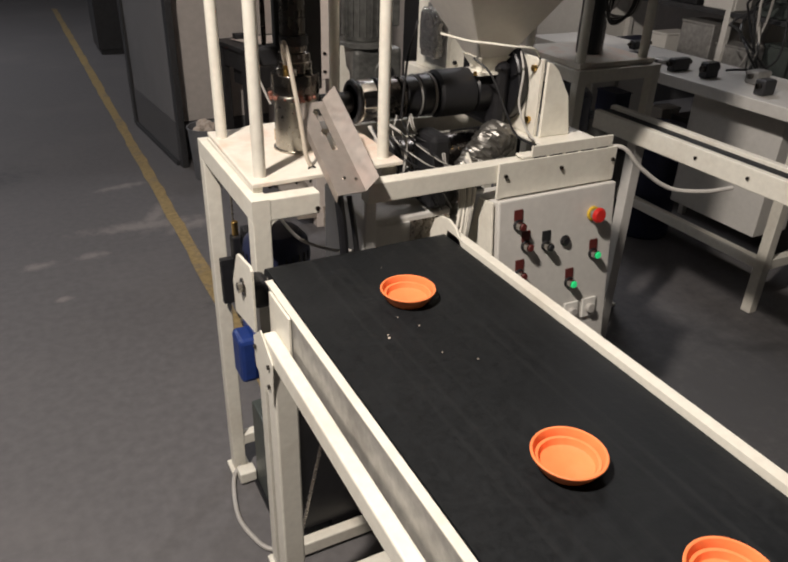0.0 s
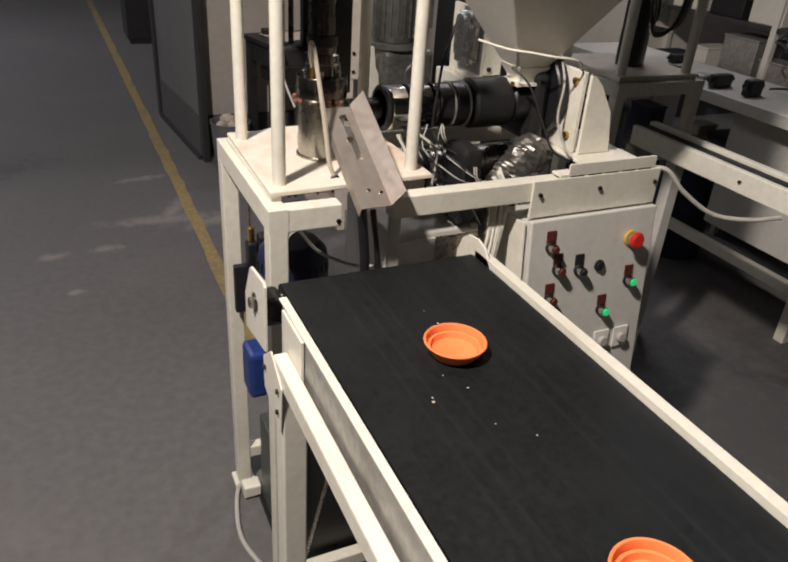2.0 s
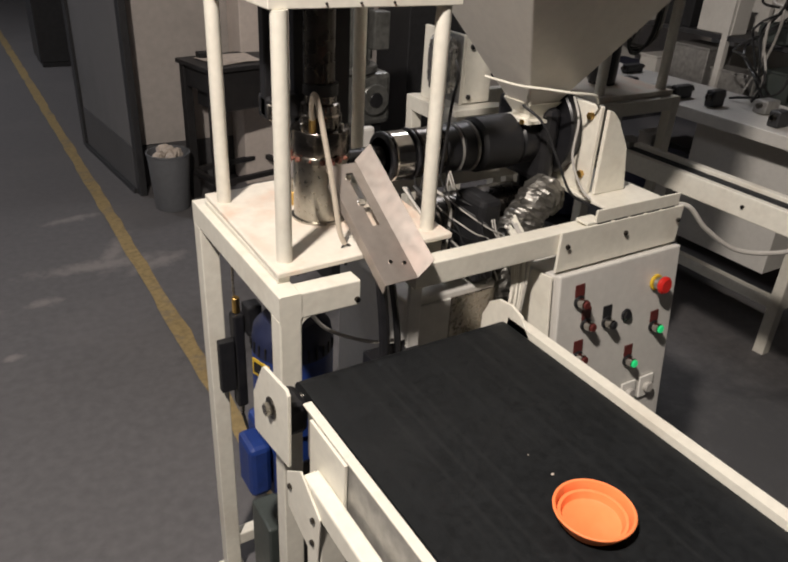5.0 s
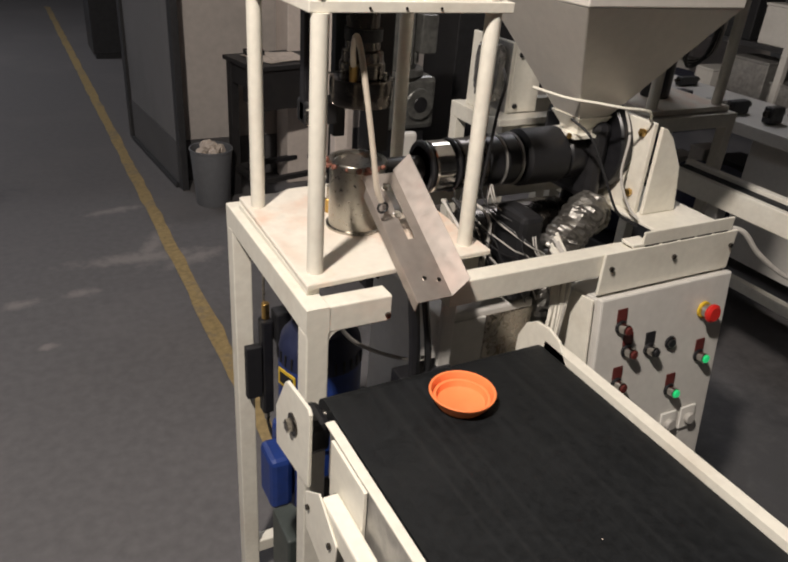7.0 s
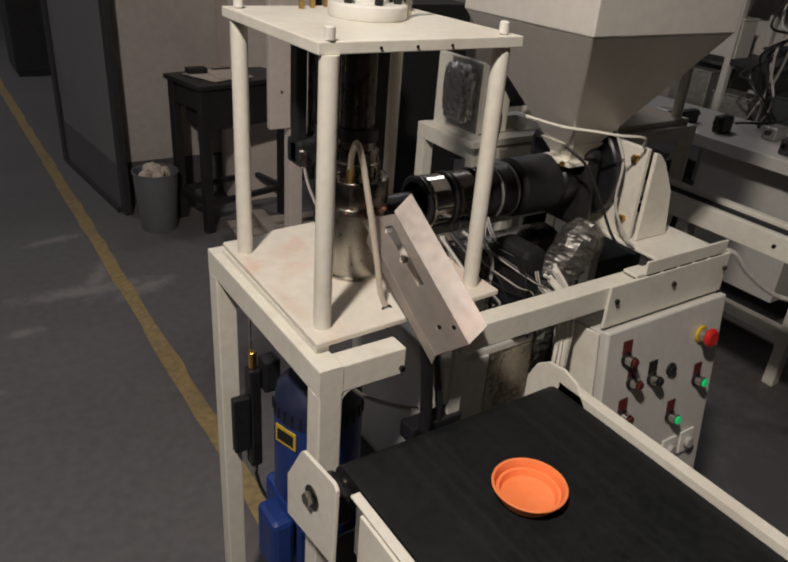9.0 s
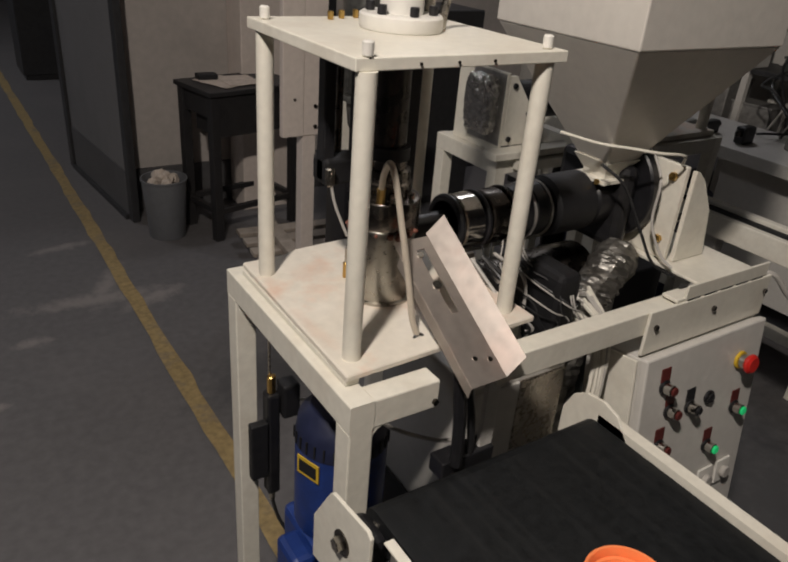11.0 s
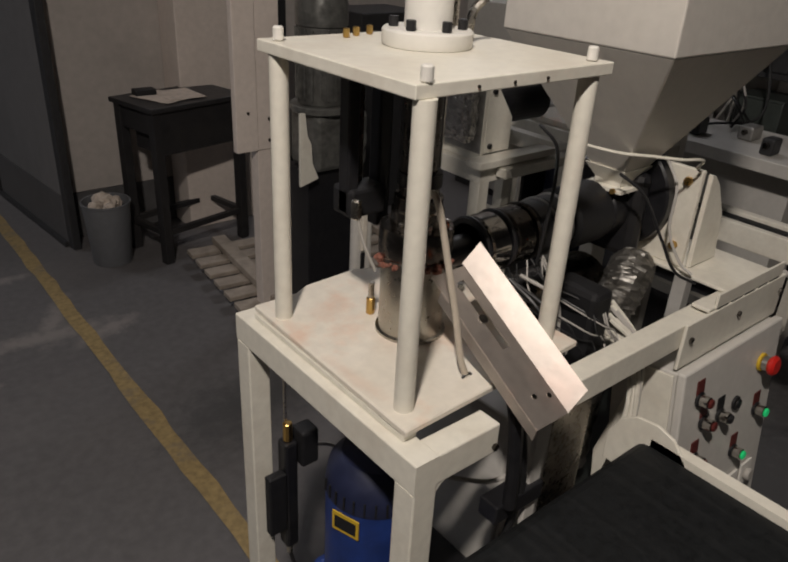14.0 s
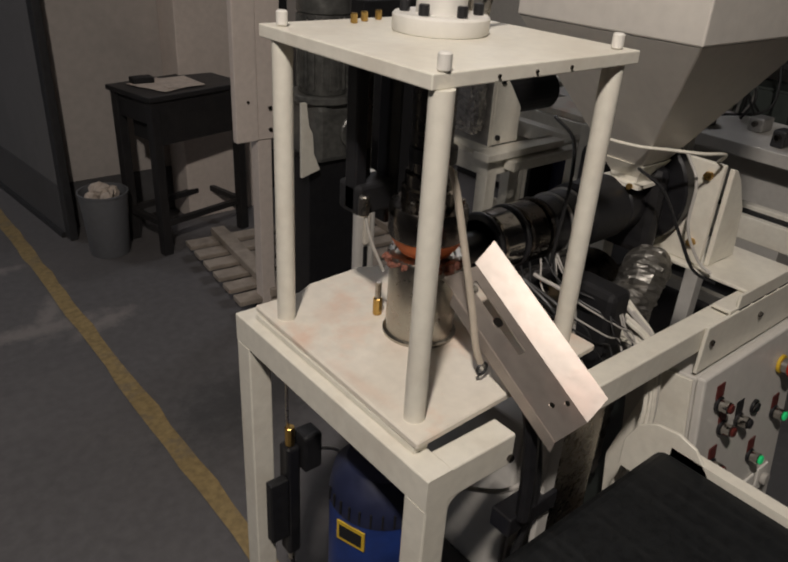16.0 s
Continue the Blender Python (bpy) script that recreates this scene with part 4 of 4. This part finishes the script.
def second_machine():
    f = tube_frame((0.955, 0.83, H), "cream square-tube frame of the neighbouring machine", 0.44, 0.3)
    e = thing("extruder", (1.0, 0.95, H), "neighbouring extruder with a foil-wrapped heater and a cream bracket", "extruder")
    part("bracket_plate", prism([(0.83, H + 0.001), (1.05, H + 0.001), (1.05, 1.36), (0.83, 1.36)], "x", 0.937, 0.949, 0.0015), CREAM, e, "cream bracket plate")
    part("gusset", prism([(0.950, H + 0.024), (1.056, H + 0.024), (1.056, 1.245), (0.975, 1.352), (0.950, 1.352)], "y", 0.83, 0.84, 0.0015), CREAM, e, "cream gusset")
    for xx, zz in ((0.968, 1.17), (0.968, 1.325)):
        bolt(e, (xx, 0.829, zz), (0, -1, 0), 0.008, BLACK)
    rnd = random.Random(4)
    q = bmesh.new()
    bmesh.ops.create_icosphere(q, subdivisions=4, radius=1.0)
    for v in q.verts:
        flat = [math.copysign(abs(k) ** 0.45, k) for k in v.co]
        v.co = Vector((flat[0] * 0.022, flat[1] * 0.062, flat[2] * 0.085)) * rnd.uniform(0.9, 1.05)
    bmesh.ops.translate(q, verts=q.verts, vec=(0.914, 0.905, 1.262))
    part("foil_wrap", q, FOIL, e, "crinkled foil wrap")
    part("barrel", rod((1.0, 0.95, 1.25), (1.3, 0.95, 1.25), 0.06, 28, 0.004), BLACK, e)
    part("heater_frame", box(0.9365, 0.9368, 0.832, 0.98, 1.15, 1.356, 0), ALU, e)
    part("shelf", box(0.88, 1.20, 0.77, 0.828, H + 0.001, H + 0.022, 0.002), CREAM, e)
    part("sliding_bar", box(0.97, 1.38, 0.752, 0.792, 1.09, 1.12, 0.003), CREAM, e)
    e.location = e.location + Vector((0.045, 0.035, 0))
    q = thing("steel_post", (0.82, 1.22, 0), "pale rounded steel post with a handle", "post")
    part("plate", box(0.822, 0.897, 1.235, 1.27, 0, 0.985, 0.012), GREY_PAINT, q)
    part("handle", box(0.842, 0.865, 1.223, 1.2345, 0.74, 0.90, 0.004), CREAM_DUSTY, q, "pale handle")
    part("slot", box(0.847, 0.861, 1.229, 1.2345, 0.64, 0.73, 0), BLACK_MATT, q)


def third_machine():
    f = tube_frame((1.505, 0.755, H), "cream square-tube frame of the machine across the aisle", 0.42, 0.47)
    p = thing("clay_press", (1.55, 0.88, H), "cream pillar press of the machine across the aisle", "press")
    part("base_plate", box(1.37, 1.75, 0.70, 1.10, H + 0.001, H + 0.02, 0.002), CREAM_DUSTY, p)
    for x, y in ((1.40, 0.735), (1.72, 0.735), (1.40, 1.06), (1.72, 1.06)):
        part("pillar", rod((x, y, H + 0.02), (x, y, 1.56), 0.0185, 20), CREAM, p)
    part("ram", rod((1.56, 0.88, H + 0.02), (1.56, 0.88, 1.56), 0.05, 24), BLACK, p)
    part("top_plate", box(1.37, 1.75, 0.70, 1.10, 1.56, 1.578, 0.002), CREAM, p)
    part("die", rod((1.60, 0.92, H + 0.0201), (1.60, 0.92, H + 0.14), 0.055, 24, 0.003), OIL_STEEL, p)
    p.location = p.location + Vector((0.155, 0.08, 0))
    k = thing("hydraulic_pump", (1.56, 0.95, 0), "dark blue hydraulic pump under the machine across the aisle", "pump")
    part("motor", rod((1.56, 0.95, 0.6), (1.56, 0.95, 0.98), 0.11, 28, 0.02), NAVY, k, smooth=True)
    # black box and sheet added to keep the space under this frame dark
    part("tank", box(1.405, 1.735, 0.72, 1.09, 0.0, 0.6, 0.01), BLACK, k)
    part("guard", box(1.41, 1.73, 1.07, 1.085, 0.601, 1.05, 0.002), BLACK, k)
    k.location = k.location + Vector((0.155, 0.1, 0))
    rnd = random.Random(5)
    for i in range(5):
        a = rnd.uniform(-0.05, 0.05)
        h = thing("air_hose", (1.5, 0.8, 1.3), "pale and dark hoses looping about the far press", "hose", "press hoses")
        part("line", pipe([(1.5 + a, 0.80, 1.5 + a), (1.46 + a, 0.74 - a, 1.38), (1.52, 0.72 + a, 1.27 + a), (1.62 + a, 0.76, 1.32), (1.70 + a, 0.80, 1.45 + 2 * a)], 0.006, 7), (CABLE_BLACK, CABLE_GREY)[i % 2], h)
        h.location = h.location + Vector((0.155, 0.08, 0))
    c = thing("transfer_conveyor", (1.36, 0.0, 0), "narrow cream transfer conveyor with a dark slot, across the aisle", "conveyor")
    part("near_rail", box(1.503, 1.528, -1.4, 0.64, 0.945, 1.012, 0.003), CREAM, c)
    part("track", box(1.529, 1.578, -1.4, 0.63, 0.96, 1.010, 0.004), RUBBER, c, "dark track between the rails")
    part("far_rail", box(1.579, 1.608, -1.4, 0.64, 0.955, 1.021, 0.003), CREAM, c)
    for y in (0.45, -0.75):
        part("leg", box(1.55, 1.595, y, y + 0.045, 0.0, 0.954, 0.003), GREY_PAINT, c)
    for y in (0.15, -0.05, -0.35):
        bolt(c, (1.5025, y, 0.98), (-1, 0, 0), 0.006)


def bench():
    b = thing("workbench", (2.5, 1.0, 0), "cream steel workbench loaded with tools and machine parts", "workbench")
    x0, x1, y0, y1 = 2.45, 2.95, 0.40, 2.3
    part("top", box(x0, x1, y0, y1, 0.90, 0.955, 0.004), GREY_PAINT, b)
    for x in (x0 + 0.02, x1 - 0.06):
        for y in (y0 + 0.02, y1 - 0.07):
            part("leg", box(x, x + 0.05, y, y + 0.05, 0, 0.90, 0.003), CREAM, b)
    part("stretcher", box(x0 + 0.025, x0 + 0.065, y0 + 0.07, y1 - 0.07, 0.22, 0.27, 0.003), CREAM, b)
    part("stretcher", box(x0 + 0.07, x1 - 0.06, y0 + 0.025, y0 + 0.065, 0.22, 0.27, 0.003), CREAM, b)
    part("under_cabinet", box(x0 + 0.18, x1 - 0.08, 0.62, 1.15, 0.28, 0.88, 0.004), GREY_PAINT, b)
    rnd = random.Random(12)
    for i in range(9):
        x, y = rnd.uniform(x0 + 0.1, x1 - 0.15), 0.55 + 0.17 * i
        w, l, h = rnd.uniform(0.05, 0.13), rnd.uniform(0.04, 0.09), rnd.uniform(0.02, 0.08)
        k = thing("machine_part", (x, y, 0.955), "dark steel machine part lying on the workbench", "machine part", "parts on the workbench")
        part("body", box(x - w / 2, x + w / 2, y - l / 2, y + l / 2, 0.956, 0.956 + h, 0.008), (BLACK, DARK_FRAME, ALU)[i % 3], k)
        part("shaft", rod((x - w * 0.7, y, 0.956 + h * 0.6), (x + w * 0.7, y, 0.956 + h * 0.6), h * 0.2, 12, 0.002), OIL_STEEL, k)
    for i in range(9):
        a, b2 = rnd.uniform(-0.12, 0.12), rnd.uniform(-0.1, 0.1)
        k = thing("cable", (2.5, 1.0, 1.3), "dark tangled cable hanging over the workbench", "cable", "tangled bench cables")
        part("line", pipe([(2.85 + a, 1.05 + b2, 0.965), (2.8 + b2, 1.0 + a, 1.12 + a), (2.86 - a, 1.08 - b2, 1.28 + b2), (2.82 + a, 1.0 + b2, 1.42), (2.9 + b2, 1.1 + a, 1.7)], 0.006, 6), (CABLE_BLACK, CABLE_BLACK, CABLE_GREY)[i % 3], k)
    for x, y, w, l, h, m, lab in ((0.75, 7.6, 0.6, 0.5, 1.1, DARK_FRAME, "dark trolley far down the walkway"), (3.75, 1.4, 0.5, 0.5, 1.5, GREY_PAINT, "tall light grey machine housing"), (4.4, 0.9, 0.6, 0.6, 1.75, WALL, "tall beige machine housing"), (3.45, 2.85, 0.5, 0.7, 1.3, GREY_PAINT, "grey machine housing behind the workbench"), (2.4, 3.2, 0.5, 0.4, 1.25, DARK_FRAME, "dark machine housing by the cabin wall")):
        k = thing("machine_housing", (x, y, 0), lab, "machine housing", "machine housings")
        part("body", box(x - w / 2, x + w / 2, y - l / 2, y + l / 2, 0.05, h, 0.008), m, k)
        part("plinth", box(x - w / 2 + 0.02, x + w / 2 - 0.02, y - l / 2 + 0.02, y + l / 2 - 0.02, 0, 0.05, 0), DARK_FRAME, k)


def rack():
    k = thing("storage_rack", (2.95, 1.4, 0), "grey steel storage rack crowded with dark boxes and parts", "rack")
    x0, x1, y0, y1 = 3.10, 3.44, 0.5, 2.5
    for x in (x0, x1 - 0.035):
        for y in (y0, 1.43, y1 - 0.035):
            part("post", box(x, x + 0.035, y, y + 0.035, 0, 2.0, 0.002), GREY_PAINT, k)
    levels = (0.35, 0.80, 1.16, 1.52, 1.90)
    for z in levels:
        part("shelf", box(x0 + 0.001, x1 - 0.001, y0 + 0.036, y1 - 0.036, z, z + 0.025, 0.002), DARK_FRAME, k)
    rnd = random.Random(77)
    for z in levels[:4]:
        y = y0 + 0.1
        while y < y1 - 0.3:
            w, h = rnd.uniform(0.08, 0.26), rnd.uniform(0.07, 0.27)
            d = rnd.uniform(0.12, 0.24)
            m = rnd.choice((DARK_FRAME, BLACK_MATT, GREEN_GREY, GREY_PAINT, ALU, NAVY))
            b = thing("parts_box", (x0 + d / 2, y, z + 0.025), {DARK_FRAME: "dark box of parts on the rack", BLACK_MATT: "black plastic crate on the rack", GREEN_GREY: "dark green-grey case on the rack", GREY_PAINT: "pale grey carton on the rack", ALU: "dull aluminium casting on the rack", NAVY: "navy blue case on the rack"}[m], "box", "boxes on the rack")
            part("body", box(x0 + 0.02, x0 + 0.02 + d, y, y + w, z + 0.0255, z + 0.0255 + h, 0.006), m, b)
            part("lid", box(x0 + 0.015, x0 + 0.025 + d, y - 0.004, y + w + 0.004, z + 0.026 + h, z + 0.038 + h, 0.003), m, b)
            y += w + rnd.uniform(0.03, 0.15)
    d = thing("drum", (2.45, 1.35, 0), "navy blue steel drum under the workbench", "drum")
    part("shell", lathe([(0, 0), (0.15, 0), (0.155, 0.01), (0.15, 0.03), (0.15, 0.25), (0.155, 0.26), (0.15, 0.27), (0.15, 0.6), (0.155, 0.62), (0.14, 0.615), (0, 0.61)], 32, Matrix.Translation((2.70, 1.37, 0))), NAVY, d, smooth=True)
    part("bung", rod((2.66, 1.33, 0.6105), (2.66, 1.33, 0.625), 0.02, 12, 0.002), STEEL, d)


# ---- under and about the press ----
def pump():
    p = thing("hydraulic_pump", (0.07, 0.2, 0.14), "blue hydraulic pump motor with a dark grille, under the press", "pump")
    c = (0.115, 0.215)
    part("motor", lathe([(0, 0), (0.08, 0), (0.085, 0.004), (0.085, 0.20), (0.079, 0.235), (0.058, 0.258), (0, 0.264)], 40, Matrix.Translation((*c, 0.69))), BLUE, p, smooth=True)
    part("grille", lathe([(0.0862, 0.19), (0.0862, 0.201), (0.080, 0.237), (0.0588, 0.2605), (0, 0.2665)], 40, Matrix.Translation((*c, 0.69))), NAVY, p, "dark slotted fan grille", smooth=True)
    for nm, r0, r1, w, h, m, lab in (("label", 0.084, 0.0865, 0.026, 0.019, YELLOW_PLASTIC, "yellow and black rating label"), ("label_face", 0.0867, 0.0875, 0.021, 0.0125, BLACK_MATT, "")):
        b = box(-w, w, -r1, -r0, 0.852 - h, 0.852 + h, 0)
        bmesh.ops.transform(b, matrix=Matrix.Translation((*c, 0)) @ Matrix.Rotation(radians(-72), 4, "Z"), verts=b.verts)
        part(nm, b, m, p, lab)
    for k in range(14):
        b = box(-0.0015, 0.0015, -0.0885, -0.0855, 0.885, 0.91, 0)
        bmesh.ops.transform(b, matrix=Matrix.Translation((*c, 0)) @ Matrix.Rotation(radians(-110 + 12 * k), 4, "Z"), verts=b.verts)
        part("grille_slat", b, BLACK_MATT, p)
    part("gear_case", box(0.03, 0.185, 0.14, 0.29, 0.54, 0.688, 0.015), BLUE, p)
    part("terminal_box", box(-0.02, 0.028, 0.13, 0.21, 0.57, 0.70, 0.012), BLUE, p)
    part("stand", box(0.14, 0.185, 0.14, 0.29, 0.0, 0.539, 0.004), GREEN_GREY, p)
    s = thing("oil_tank", (0.3, 0.2, 0.0), "black steel oil tank under the press", "tank")
    part("tank", box(0.19, 0.315, 0.075, 0.40, 0.03, 0.62, 0.008), BLACK, s)
    part("front_cover", box(0.06, 0.60, 0.052, 0.060, 0.062, 0.70, 0.002), BLACK, s, "black sheet cover")
    part("skid", box(0.2, 0.31, 0.08, 0.12, 0, 0.029, 0), BLACK, s)
    part("skid", box(0.2, 0.31, 0.34, 0.38, 0, 0.029, 0), BLACK, s)


def regulator():
    r = thing("air_regulator", (0.06, 0.43, 0.7), "black air regulator with brass fittings, hung on the frame leg", "regulator")
    part("bowl", box(0.05, 0.078, 0.40, 0.432, 0.60, 0.86, 0.006), BLACK, r)
    part("bracket", box(0.012, 0.049, 0.395, 0.415, 0.66, 0.80, 0.003), BLACK_MATT, r)
    part("gauge_block", box(0.08, 0.118, 0.39, 0.43, 0.80, 0.88, 0.006), BLACK_MATT, r)
    part("fitting", rod((0.064, 0.415, 0.861), (0.064, 0.415, 0.90), 0.009, 10, 0.001), BRASS, r)
    part("fitting", rod((0.064, 0.415, 0.575), (0.064, 0.415, 0.599), 0.007, 10, 0.001), STEEL, r)
    part("hanger", rod((0.062, 0.42, 0.90), (0.062, 0.42, H - T), 0.003, 8), STEEL, r)
    c = thing("air_hose", (0.1, 0.35, 0.8), "thin pale air hose looping under the press", "hose")
    part("line", pipe([(0.118, 0.41, 0.83), (0.16, 0.39, 0.81), (0.18, 0.34, 0.74), (0.16, 0.29, 0.66)], 0.0035, 8), CABLE_GREY, c)
    d = thing("air_hose", (0.06, 0.35, 0.5), "thin black air hose below the regulator", "hose")
    part("line", pipe([(0.064, 0.415, 0.575), (0.075, 0.40, 0.52), (0.10, 0.36, 0.47), (0.12, 0.31, 0.46)], 0.004, 8), CABLE_BLACK, d)


def motor_bay():
    m = thing("drive_motor", (0.62, 0.28, 0.8), "dark drive motor under the extruder", "motor")
    part("body", rod((0.50, 0.32, 1.03), (0.78, 0.32, 1.03), 0.075, 32, 0.01), OIL_STEEL, m, smooth=True)
    part("cover", box(0.49, 0.545, 0.10, 0.20, 0.985, 1.175, 0.012), BLACK_MATT, m, "black belt guard")
    part("stand", box(0.58, 0.80, 0.16, 0.40, 0.0, 0.93, 0.01), GREEN_GREY, m)
    k = thing("hydraulic_cabinet", (0.44, 0.26, 0), "bare grey steel cabinet under the extruder", "cabinet")
    part("body", box(0.325, 0.565, 0.115, 0.41, 0.02, 0.975, 0.006), GREY_PAINT, k)
    part("door", box(0.33, 0.44, 0.108, 0.1145, 0.04, 0.96, 0.002), GREY_PAINT, k)
    part("door", box(0.443, 0.56, 0.108, 0.1145, 0.04, 0.96, 0.002), STEEL, k, "bare steel door")
    part("plinth", box(0.335, 0.555, 0.125, 0.40, 0.0, 0.0195, 0), BLACK, k)
    t = thing("flexible_duct", (0.62, 0.14, 0.9), "crumpled silver foil duct under the extruder", "duct")
    part("duct", pipe([(0.60, 0.17, 0.72), (0.61, 0.17, 0.90), (0.645, 0.175, 1.03), (0.69, 0.175, 1.095), (0.735, 0.19, 1.125), (0.775, 0.21, 1.10)], 0.042, 20, 14, ribs=0.05, crumple=0.09), DUCT, t)
    rnd = random.Random(21)
    for i in range(11):
        c = thing("cable", (0.5, 0.1, 0.9), "pale loose cable hanging in the open machine bay", "cable", "loose cables")
        a, b = rnd.uniform(-0.025, 0.025), rnd.uniform(-0.02, 0.02)
        part("line", pipe([(0.60 + a, 0.14 + b, 1.08 + a), (0.575 + a, 0.062 + 0.3 * b, 1.066), (0.55 + 0.8 * a, 0.024 + 0.3 * b, 0.99 + b), (0.53 + a, 0.02 + 0.3 * b, 0.88), (0.535 + 1.6 * a, 0.035 - 0.4 * b, 0.78)], 0.0042, 7), (CABLE_WHITE, CABLE_WHITE, CABLE_WHITE, CABLE_GREY)[i % 4], c)
    for i in range(6):
        c = thing("cable", (0.45, 0.1, 1.1), "dark cable looping beside the extruder", "cable", "loose cables")
        a, b = rnd.uniform(-0.03, 0.03), rnd.uniform(-0.03, 0.03)
        part("line", pipe([(0.40 + a, 0.22, 1.185), (0.41 + a, 0.15 + b, 1.15 + a / 2), (0.43 + b, 0.12, 1.07), (0.46 + a, 0.16, 1.03 + b), (0.49, 0.2 + b, 1.06)], 0.0035, 7), CABLE_BLACK if i % 2 else CABLE_GREY, c)


def thin_wires():
    """Thin pale and dark wires tangled between the extruder and the front rail."""
    rnd = random.Random(52)
    for i in range(8):
        x, k = rnd.uniform(0.385, 0.50), rnd.uniform(-0.03, 0.03)
        c = thing("wire", (x, 0.12, 1.13), "thin wire tangled below the extruder", "wire", "thin wires")
        part("line", pipe([(x, 0.235, 1.20), (x + k, 0.19, 1.17 + k / 2), (x + 0.03 + k, 0.12 + k, 1.15 + k), (x + 0.02 - k, 0.085, 1.11 + k / 2), (x + 0.07 + k, 0.075 + k / 3, 1.06), (x + 0.10, 0.10, 1.01 + k)], 0.0016, 6, 6), (CABLE_GREY, CABLE_BLACK, CABLE_GREY, CABLE_BLACK)[i % 4], c)


def loose_cables():
    for label, mat, r, pts in (
        ("black cable looping down from the extruder bracket", CABLE_BLACK, 0.003, [(0.66, 0.21, 1.335), (0.69, 0.17, 1.30), (0.715, 0.13, 1.22), (0.735, 0.10, 1.16), (0.77, 0.07, 1.135)]),
        ("grey cable hanging by the hopper", CABLE_GREY, 0.003, [(0.80, 0.20, 1.345), (0.785, 0.16, 1.30), (0.775, 0.15, 1.22), (0.785, 0.12, 1.16), (0.79, 0.09, 1.14)]),
        ("pale tube along the hopper flange", CABLE_WHITE, 0.003, [(0.595, 0.27, 1.388), (0.64, 0.21, 1.378), (0.68, 0.165, 1.377), (0.72, 0.13, 1.374), (0.78, 0.12, 1.366), (0.824, 0.15, 1.335)]),
        ("black cable looping over the extruder", CABLE_BLACK, 0.0032, [(0.46, 0.215, 1.20), (0.465, 0.21, 1.30), (0.475, 0.215, 1.36), (0.51, 0.25, 1.40), (0.56, 0.33, 1.41)]),
        ("grey cable sagging from the machine to the next conveyor", CABLE_GREY, 0.006, [(0.985, 0.06, 1.10), (1.03, 0.01, 1.115), (1.08, -0.02, 1.06), (1.16, -0.06, 1.005), (1.24, -0.11, 1.0), (1.318, -0.14, 1.01)]),
        ("pale cable curled on the floor", CABLE_GREY, 0.007, [(0.02, 0.42, 0.03), (-0.01, 0.40, 0.012), (-0.035, 0.31, 0.01), (-0.045, 0.22, 0.01), (-0.03, 0.14, 0.01), (0.0, 0.075, 0.01), (0.07, 0.04, 0.008)]),
        ("thin steel stay wire below the belt", STEEL, 0.004, [(0.09, -0.20, 0.72), (0.06, -0.17, 0.5), (0.03, -0.14, 0.28)]),
        ("black hose hanging behind the belt end", CABLE_BLACK, 0.007, [(0.235, 0.03, 1.09), (0.245, 0.02, 1.0), (0.25, 0.02, 0.92), (0.24, 0.03, 0.82)]),
        ("grey hose behind the belt end", CABLE_GREY, 0.004, [(0.08, 0.08, 1.05), (0.14, 0.10, 0.97), (0.21, 0.06, 0.945), (0.26, 0.05, 0.94)]),
    ):
        c = thing("cable", pts[0], label, "cable", "loose cables")
        part("line", pipe(pts, r, 8), mat, c)


def foot_box():
    b = thing("transformer_box", (0.09, 0.30, 0), "dark grey-green transformer box on the floor under the press", "box")
    part("body", box(0.055, 0.125, 0.24, 0.36, 0.01, 0.33, 0.006), GREEN_GREY, b)
    part("base", box(0.045, 0.135, 0.16, 0.38, 0.0, 0.009, 0), BLACK, b)
    part("clamp", box(0.0, 0.053, 0.355, 0.40, 0.01, 0.05, 0.004), CREAM, b)


hall()
press_frame()
the_press = press()
head = press_head(the_press)
chute()
extruder()
hopper()
control_box()
conveyor(0, 0, -2.05, "cream belt conveyor carrying orange clay targets away from the press")
target_a = clay("orange clay target lying on the black belt")
target_b = clay("orange clay target lying on the black belt")
target_c = clay("orange clay target lying on the black belt")
target_d = clay("orange clay target thrown from the die onto the belt")
target_e = clay("orange clay target forming in the closed die")
crumbs = belt_crumbs()
pump()
regulator()
motor_bay()
thin_wires()
loose_cables()
foot_box()
second_machine()
gearmotor()
post_cabinet()
third_machine()
bench()
rack()
desk()
bin_thing()
pallet()
motions()
